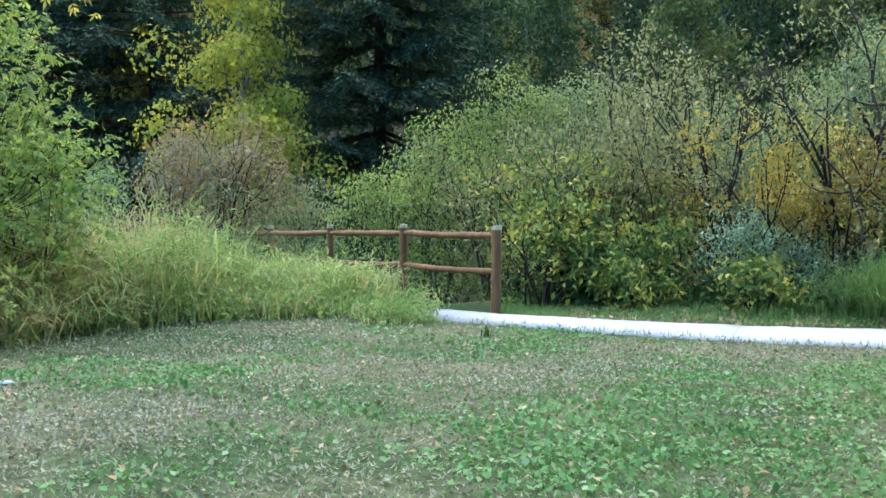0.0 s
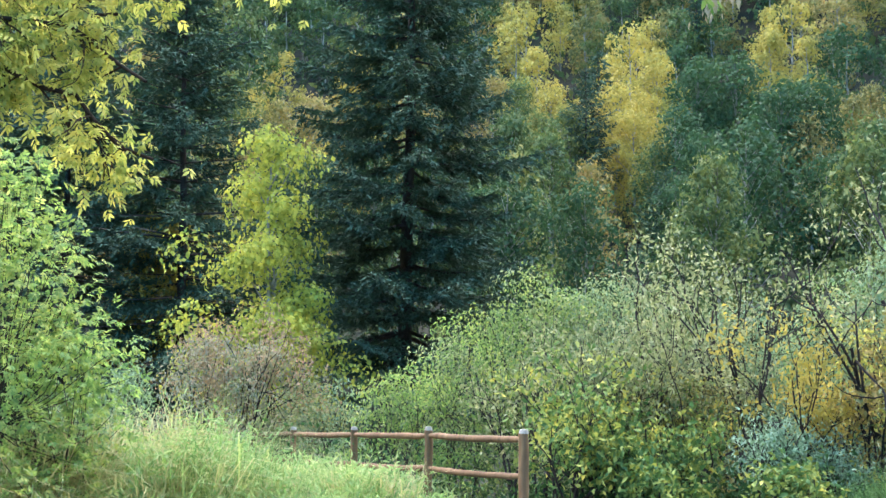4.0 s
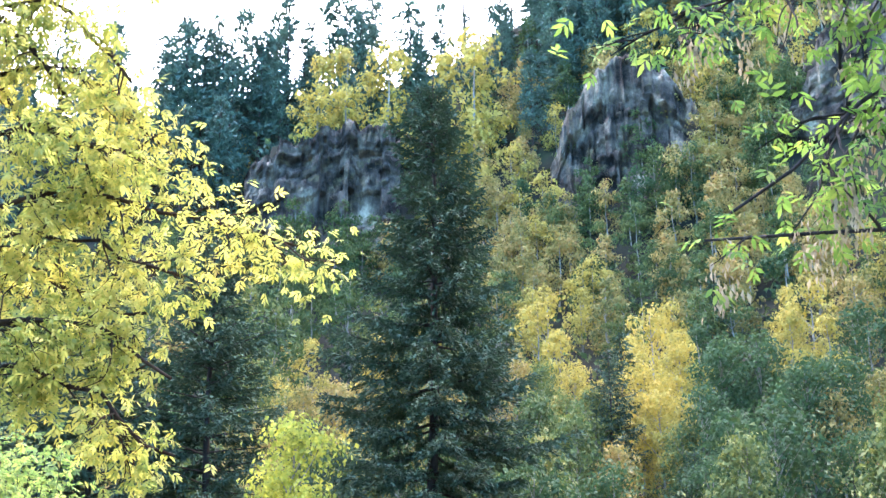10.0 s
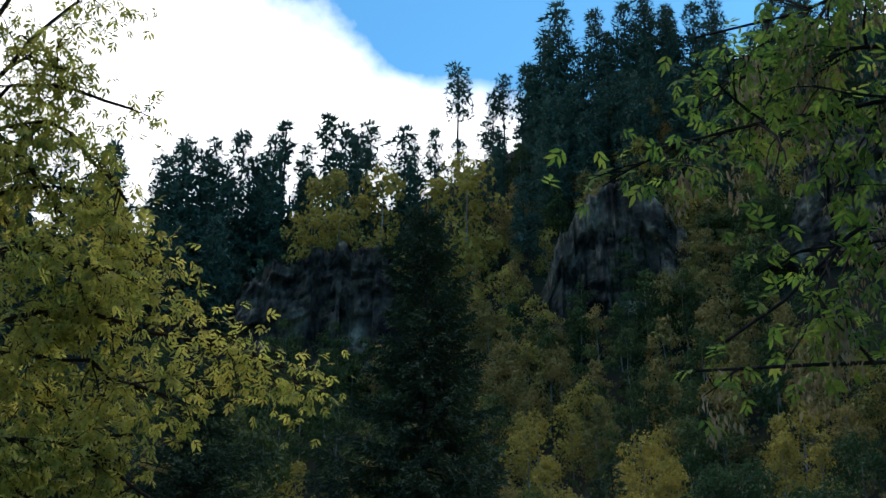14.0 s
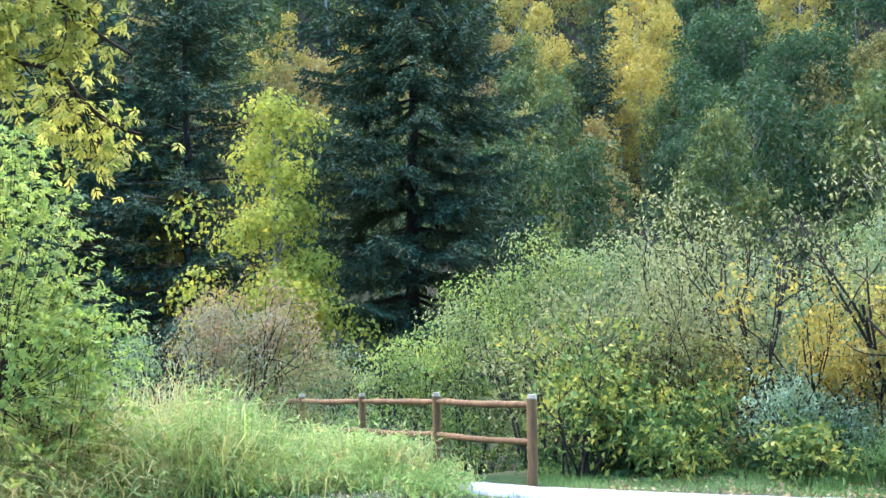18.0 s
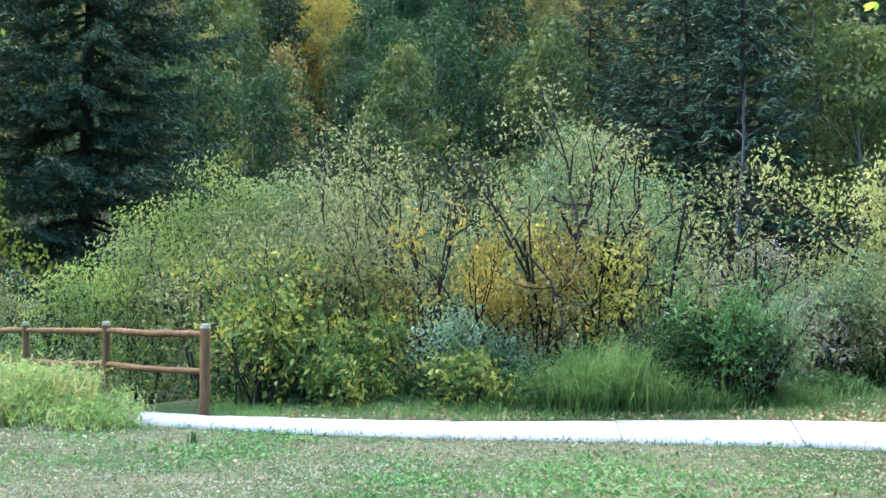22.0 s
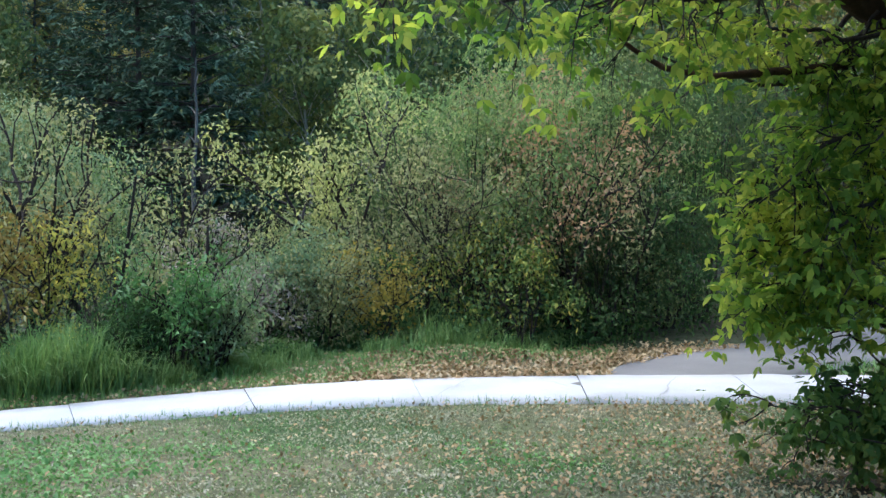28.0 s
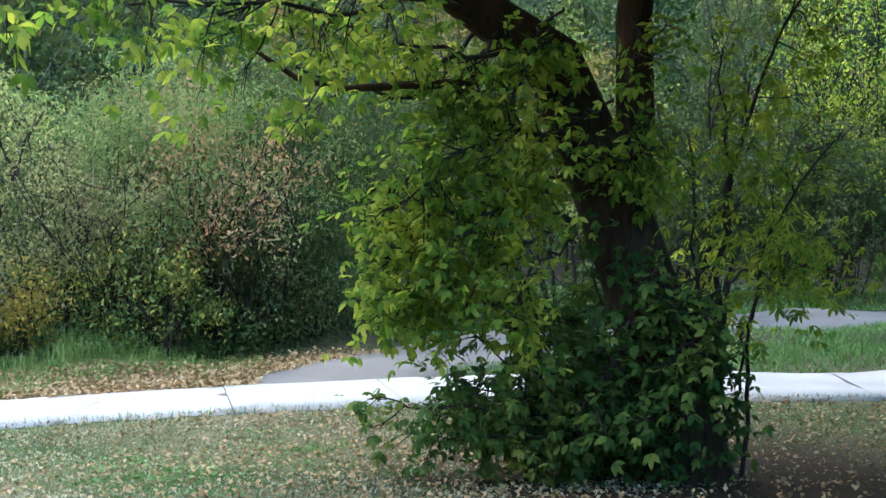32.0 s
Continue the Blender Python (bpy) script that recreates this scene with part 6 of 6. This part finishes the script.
def build_sapling():
    rng = np.random.default_rng(303)
    root = tagged(new("boxelder_sapling"), "thin multi-stemmed boxelder sapling beside the trunk", "tree")
    E = eye_point
    lines, spots = [], []
    for foot_az, nodes, r in ((69.3, [(70.0, -4), (70.2, 3), (73.2, 9), (75.0, 12)], 0.035), (70.2, [(70.4, -5), (70.6, 2), (70.2, 8)], 0.028), (69.0, [(69.4, -6), (68.8, -1), (68.6, 4)], 0.025), (70.8, [(71.6, -4), (73, 1), (75.5, 4)], 0.022),
                              (70.4, [(71.2, -5.5), (72, -3), (74, -2)], 0.018)):
        x, y = polar(foot_az + 0.6, 10.2)
        limb(rng, [np.array((x, y, gz(x, y) - 0.1))] + [E(a + 0.3, e, 10.3) for a, e in nodes], r, lines, spots, 6, 0.6, 0.35, 0.008)
    leafy(root, rng, lines, spots, 2, 0.15, 0.09, L_BOX, BARK_DARK)


build_sapling()


# ---- grass and litter ----
def scatter(rng, n, a0, a1, r0, r1):
    r = np.sqrt(rng.uniform(r0 * r0, r1 * r1, n))
    a = np.radians(rng.uniform(a0, a1, n))
    x, y = r * np.sin(a), r * np.cos(a)
    return np.column_stack([x, y, ground_z(x, y)]), np.degrees(a), r


def stuff(name, arrays, mat, label, category):
    v, f = arrays
    return tagged(new(name, mesh_from(name, v, f, mat)), label, category, kind="stuff")


FRONT_AZ, FRONT_D = (-30, -20.7, -16, -10, -4, -1, 2), (13.0, 13.6, 14.3, 14.8, 14.7, 14.2, 13.9)
near_edge = lambda A: np.where(A < -0.5, np.interp(A, FRONT_AZ, FRONT_D), np.interp(A, PATH_AZ, PATH_D - PATH_W / 2))
rg = np.random.default_rng(400)
P, A, R = scatter(rg, 150000, -26, 84, 4.2, 15.4)
keep = (R < near_edge(A) + rg.normal(0.03, 0.05, len(R))) & (np.hypot(P[:, 0] - 9.3, P[:, 1] - 3.4) > 1.6 + 1.6 * rg.uniform(0, 1, len(R)))
P, A, R = P[keep], A[keep], R[keep]
wave = 0.5 * np.sin(P[:, 0] * 0.8 + 0.6 * P[:, 1]) + 0.5 * np.sin(P[:, 1] * 1.3 - 0.5 * P[:, 0]) + 0.4 * np.sin(P[:, 0] * 2.7 + 2) * np.sin(P[:, 1] * 2.3)
lush = smooth(-2, 5, A) * smooth(11.5, 9.8, R) * (1 - 0.6 * smooth(34, 50, A))
dry = rg.uniform(0, 1, len(P)) < np.clip(0.7 + 0.22 * wave + 0.25 * smooth(24, 36, A) - 0.5 * lush, 0.06, 0.95)
stuff("lawn_grass", blade_arrays(rg, P[~dry], 0.034, 0.0065, 1.0, True), G_LAWN, "short mown green lawn grass", "grass")
stuff("dry_lawn_grass", blade_arrays(rg, P[dry], 0.028, 0.0065, 1.2, True), G_DRY, "dry pale blades in the lawn", "grass")
# fringe at the path's near edge
P, A, R = scatter(rg, 26000, -2, 84, 12.5, 15.6)
P = P[np.abs(R - near_edge(A) - 0.02) < 0.12]
stuff("edge_grass", blade_arrays(rg, P, 0.10, 0.005, 0.5, True), G_LAWN, "ragged grass fringe along the path", "grass")
P, A, R = scatter(rg, 90000, -26, 70, 4.2, 15)
wave = np.sin(P[:, 0] * 0.9 + 1) * np.sin(P[:, 1] * 1.1) + 0.8 * np.sin(P[:, 0] * 3.1 + P[:, 1] * 1.7) * np.sin(P[:, 1] * 2.9) + rg.normal(0, 0.5, len(P))
lush = smooth(-2, 5, A) * smooth(11.5, 9.8, R) * (1 - smooth(24, 38, A))
keep = (wave > 0.75 - 0.9 * lush + 0.7 * smooth(24, 36, A)) & (R < near_edge(A) - 0.05)
stuff("clover_leaves", leaf_arrays(rg, P[keep] + (0, 0, 0.022), 0.043, 0.85, -0.1, 0.12, None, 0.7), L_CLOVER, "broad clover and weed leaves in the lawn", "plant")
pale = (wave < -0.6) & (R < near_edge(A) - 0.05)
stuff("dry_weeds", leaf_arrays(rg, P[pale] + (0, 0, 0.02), 0.034, 0.7, -0.1, 0.15, None, 0.7), G_DRY, "pale dry weed leaves in the lawn", "plant")
P, A, R = scatter(rg, 34000, -26, 84, 4.2, 15)
dens = 0.07 + 0.93 * smooth(28, 60, A)
keep = (rg.uniform(0, 1, len(P)) < dens * (1 - 0.5 * smooth(3.2, 1.2, np.hypot(P[:, 0] - 9.3, P[:, 1] - 3.4)))) & (R < near_edge(A))
stuff("fallen_leaves", leaf_arrays(rg, P[keep] + (0, 0, 0.04), 0.045, 0.75, 0.0, 0.15, None, 0.85), L_FALLEN, "dry brown fallen leaves on the lawn", "leaf litter")
P, A, R = scatter(rg, 130000, 6, 84, 12.8, 19)
far_edge = np.interp(A, PATH_AZ, PATH_D + PATH_W / 2)
keep = (R > far_edge - 0.05) & (R < far_edge + (2.4 + 1.8 * smooth(30, 38, A) - 3.4 * smooth(55, 58, A)) * rg.uniform(0, 1, len(R)) ** (2 - smooth(44, 50, A))) & (rg.uniform(0, 1, len(R)) < 0.15 + 0.85 * smooth(28, 42, A))
branch = np.interp(A, (47.5, 49.5, 51.7, 54.4, 58), (14.2, 14.6, 15.5, 17.1, 18.8))
keep &= (A < 48) | (R > branch + 1.9)
stuff("leaf_litter", leaf_arrays(rg, P[keep] + (0, 0, 0.03), 0.06, 0.75, 0.0, 0.15, None, 0.85), L_FALLEN, "brown leaf litter along the path's far edge", "leaf litter")
P, A, R = scatter(rg, 90000, 2.6, 70, 13.8, 19)
far_edge = np.interp(A, PATH_AZ, PATH_D + PATH_W / 2)
P = P[(R > far_edge + 0.5 * rg.uniform(0, 1, len(R)) ** 2 + 2.2 * smooth(34, 44, A) * rg.uniform(0.4, 1, len(R))) & ((A < 48) | (R < 15.4))]
stuff("verge_grass", blade_arrays(rg, P, 0.10, 0.006, 0.7, True), G_GREEN, "rough green grass along the shrubs", "grass")
# rough lawn between and behind the two paths
P, A, R = scatter(rg, 60000, 56, 96, 15.5, 34)
branch = np.interp(A, (47.5, 49.5, 51.7, 54.4, 58, 62, 70, 76.4, 85, 95), (14.2, 14.6, 15.5, 17.1, 18.8, 20.5, 23.6, 26.2, 28.8, 31.5))
main = np.interp(A, PATH_AZ, PATH_D + PATH_W / 2)
P = P[(np.abs(R - branch) > 2.1) & (R > main + 0.1)]
stuff("far_lawn_grass", blade_arrays(rg, P, 0.16, 0.014, 0.8, True), G_LAWN, "rough dark green grass between the two paths", "grass")
# low leafy undergrowth below the shrubs
und = []
for k in range(430):
    az = rg.uniform(2.8, 66)
    far_edge = float(np.interp(az, PATH_AZ, PATH_D + PATH_W / 2))
    d = far_edge + 1.6 + 2.2 * float(smooth(28, 34, az)) + 5.5 * rg.uniform() ** 1.3
    if az > 49:
        d += 4.0
    c = polar(az, d)
    n = int(rg.integers(40, 110))
    q = c + rg.normal(0, 0.35, (n, 2))
    h = rg.uniform(0.25, 0.8)
    und.append(np.column_stack([q, ground_z(*q.T) + np.abs(rg.normal(0, 0.5, n)) * h]))
for k in range(130):
    az, d = rg.uniform(-26, 2), rg.uniform(19, 30)
    c = polar(az, d)
    n = int(rg.integers(40, 110))
    q = c + rg.normal(0, 0.5, (n, 2))
    und.append(np.column_stack([q, ground_z(*q.T) + np.abs(rg.normal(0, 0.5, n))]))
stuff("undergrowth", leaf_arrays(rg, np.concatenate(und), 0.10, 0.55, 0.1), L_HERB, "dark green leafy undergrowth below the shrubs", "plant")
tall = []
for k in range(190):
    az = rg.uniform(15.5, 47)
    if az > 33 and k % 3:
        continue
    far_edge = float(np.interp(az, PATH_AZ, PATH_D + PATH_W / 2))
    big = math.exp(-((az - 21.5) / 3.2) ** 2)
    d = far_edge + 0.75 + 1.9 * float(smooth(28, 34, az)) + (1.7 - 0.5 * big) * rg.uniform()
    c = polar(az, d)
    n = int(rg.integers(70, 150))
    q = c + rg.normal(0, 0.16, (n, 2))
    tall.append(blade_arrays(rg, np.column_stack([q, ground_z(*q.T)]), rg.uniform(0.12, 0.3) + 0.8 * big * rg.uniform(0.6, 1.15) + 0.5 * rg.uniform() ** 2 * float(smooth(30, 36, az)), 0.006, rg.uniform(0.5, 1.2)))
stuff("verge_tall_grass", join_arrays(tall), G_GREEN, "tufts of tall green grass by the path", "grass")
# tall meadow grass by the fence, in tufts
sets, forbs = {0: [], 1: []}, []
for k in range(620):
    az = rg.uniform(-27, -1.9)
    front = float(np.interp(az, FRONT_AZ, FRONT_D))
    d = front + 0.1 + 6.5 * rg.uniform() ** 1.4
    if az > -2.5 and d > front + 1.5:
        continue
    c = polar(az, d)
    n = int(rg.integers(35, 75))
    q = c + rg.normal(0, 0.2, (n, 2))
    h = (0.45 + 0.5 * smooth(0, 1.4, d - front)) * (1 - 0.12 * smooth(-14, -10, az) - 0.3 * smooth(-13, -8.5, az) - 0.3 * smooth(-6.5, -1.5, az)) * rg.uniform(0.35, 1.6) * (1 + 0.35 * math.sin(az * 1.9) * math.sin(d * 2.1 + az))
    m = int(rg.integers(35, 90))
    qq = c + rg.normal(0, 0.25, (m, 2))
    forbs.append(np.column_stack([qq, ground_z(*qq.T) + rg.uniform(0.1, 1.0, m) * h * 0.9]))
    straw = rg.uniform() < 0.85 - 0.65 * smooth(-17, -12, az) + 0.45 * smooth(-6, -1, az)
    sets[int(straw)].append(blade_arrays(rg, np.column_stack([q, ground_z(*q.T)]), float(h), 0.008, rg.uniform(0.6, 1.4)))
stuff("meadow_grass", join_arrays(sets[0]), G_TALL, "tall green meadow grass before the fence", "grass")
stuff("straw_grass", join_arrays(sets[1]), G_STRAW, "tall straw-coloured grass before the fence", "grass")
stuff("meadow_forbs", leaf_arrays(rg, np.concatenate(forbs), 0.11, 0.24, 0.0), L_FORB, "leafy weeds and seed heads among the tall grass", "plant")
# low growth over the hillside
P, A, R = scatter(rg, 18000, -26, 82, 36, 150)
P[:, 2] += rg.uniform(0.1, 1.3, len(P))
stuff("hillside_undergrowth", leaf_arrays(rg, P, 0.8, 0.7, 0.1), L_SHADED, "dark undergrowth below the hillside trees", "plant")
P, A, R = scatter(rg, 12000, -26, 24, 124, 150)
P[:, 2] += rg.uniform(0.2, 1.6, len(P))
stuff("ridge_scrub", leaf_arrays(rg, P, 0.6, 0.6, 0.1, simple=True), L_PINE, "scrub and young pines along the ridge", "plant")
# tall seed stalks standing out of the meadow
heads = []
q = np.array([polar(rg.uniform(-26, -12), rg.uniform(14.6, 18.5)) for _ in range(420)])
base = np.column_stack([q, ground_z(*q.T)])
heads.append(blade_arrays(rg, base, 1.15, 0.004, 0.25))
for k in range(7):
    heads.append(leaf_arrays(rg, base + np.column_stack([rg.normal(0, 0.1, (420, 2)), rg.uniform(0.65, 1.15, 420)]), 0.06, 0.3, -0.3))
stuff("seed_stalks", join_arrays(heads), G_STRAW, "tall dry grass stalks with seed heads", "grass")


def small_things():
    # a dark sprout at the path's edge
    x, y = polar(1.9, 13.2)
    q = rg.normal(0, 0.025, (40, 2)) + np.array((x, y))
    v, f = blade_arrays(rg, np.column_stack([q, ground_z(*q.T)]), 0.15, 0.006, 0.4)
    tagged(new("grass_tuft", mesh_from("grass_tuft", v, f, L_HERB)), "dark upright grass tuft at the path's edge", "grass")
    # a pale flat stone on the lawn
    bm = bmesh.new()
    bmesh.ops.create_icosphere(bm, subdivisions=2, radius=0.07)
    for v in bm.verts:
        v.co = Vector((v.co.x * 1.1, v.co.y * 0.7, v.co.z * 0.32)) * (1 + 0.12 * noise.noise(v.co * 9))
    x, y = polar(-21.1, 10.4)
    me = bpy.data.meshes.new("flat_stone")
    bm.to_mesh(me)
    bm.free()
    me.materials.append(M_PATH)
    ob = tagged(new("flat_stone", me), "pale flat stone lying in the lawn", "stone")
    ob.location = (x, y, gz(x, y) + 0.02)
    # cracks across the slabs
    owner = bpy.data.objects["path_main"]
    for az0, d0, az1, d1 in ((29.8, 13.3, 30.9, 14.2), (33.5, 13.4, 35.8, 13.7), (36.0, 13.5, 38.0, 13.4), (38.9, 13.3, 41.2, 15.1), (44.2, 14.9, 46.5, 14.2), (47.2, 13.6, 48.8, 14.0), (50.2, 13.6, 51.0, 15.3), (26.5, 13.4, 28.0, 13.6)):
        a, b = polar(az0, d0), polar(az1, d1)
        u = np.linspace(0, 1, 12)[:, None]
        p = a + (b - a) * u + rg.normal(0, 0.025, (12, 2)) * np.sin(u * math.pi)
        n = np.array((-(b - a)[1], (b - a)[0])) / np.linalg.norm(b - a)
        w = 0.006 * np.sin(u * math.pi) + 0.003
        top = ground_z(*p.T)[:, None] + 0.043
        V = np.concatenate([np.hstack([p - n * w, top]), np.hstack([p + n * w, top])])
        F = [(i, i + 1, 12 + i + 1, 12 + i) for i in range(11)]
        piece("crack", mesh_from("crack", V, F, M_CRACK), owner)


small_things()
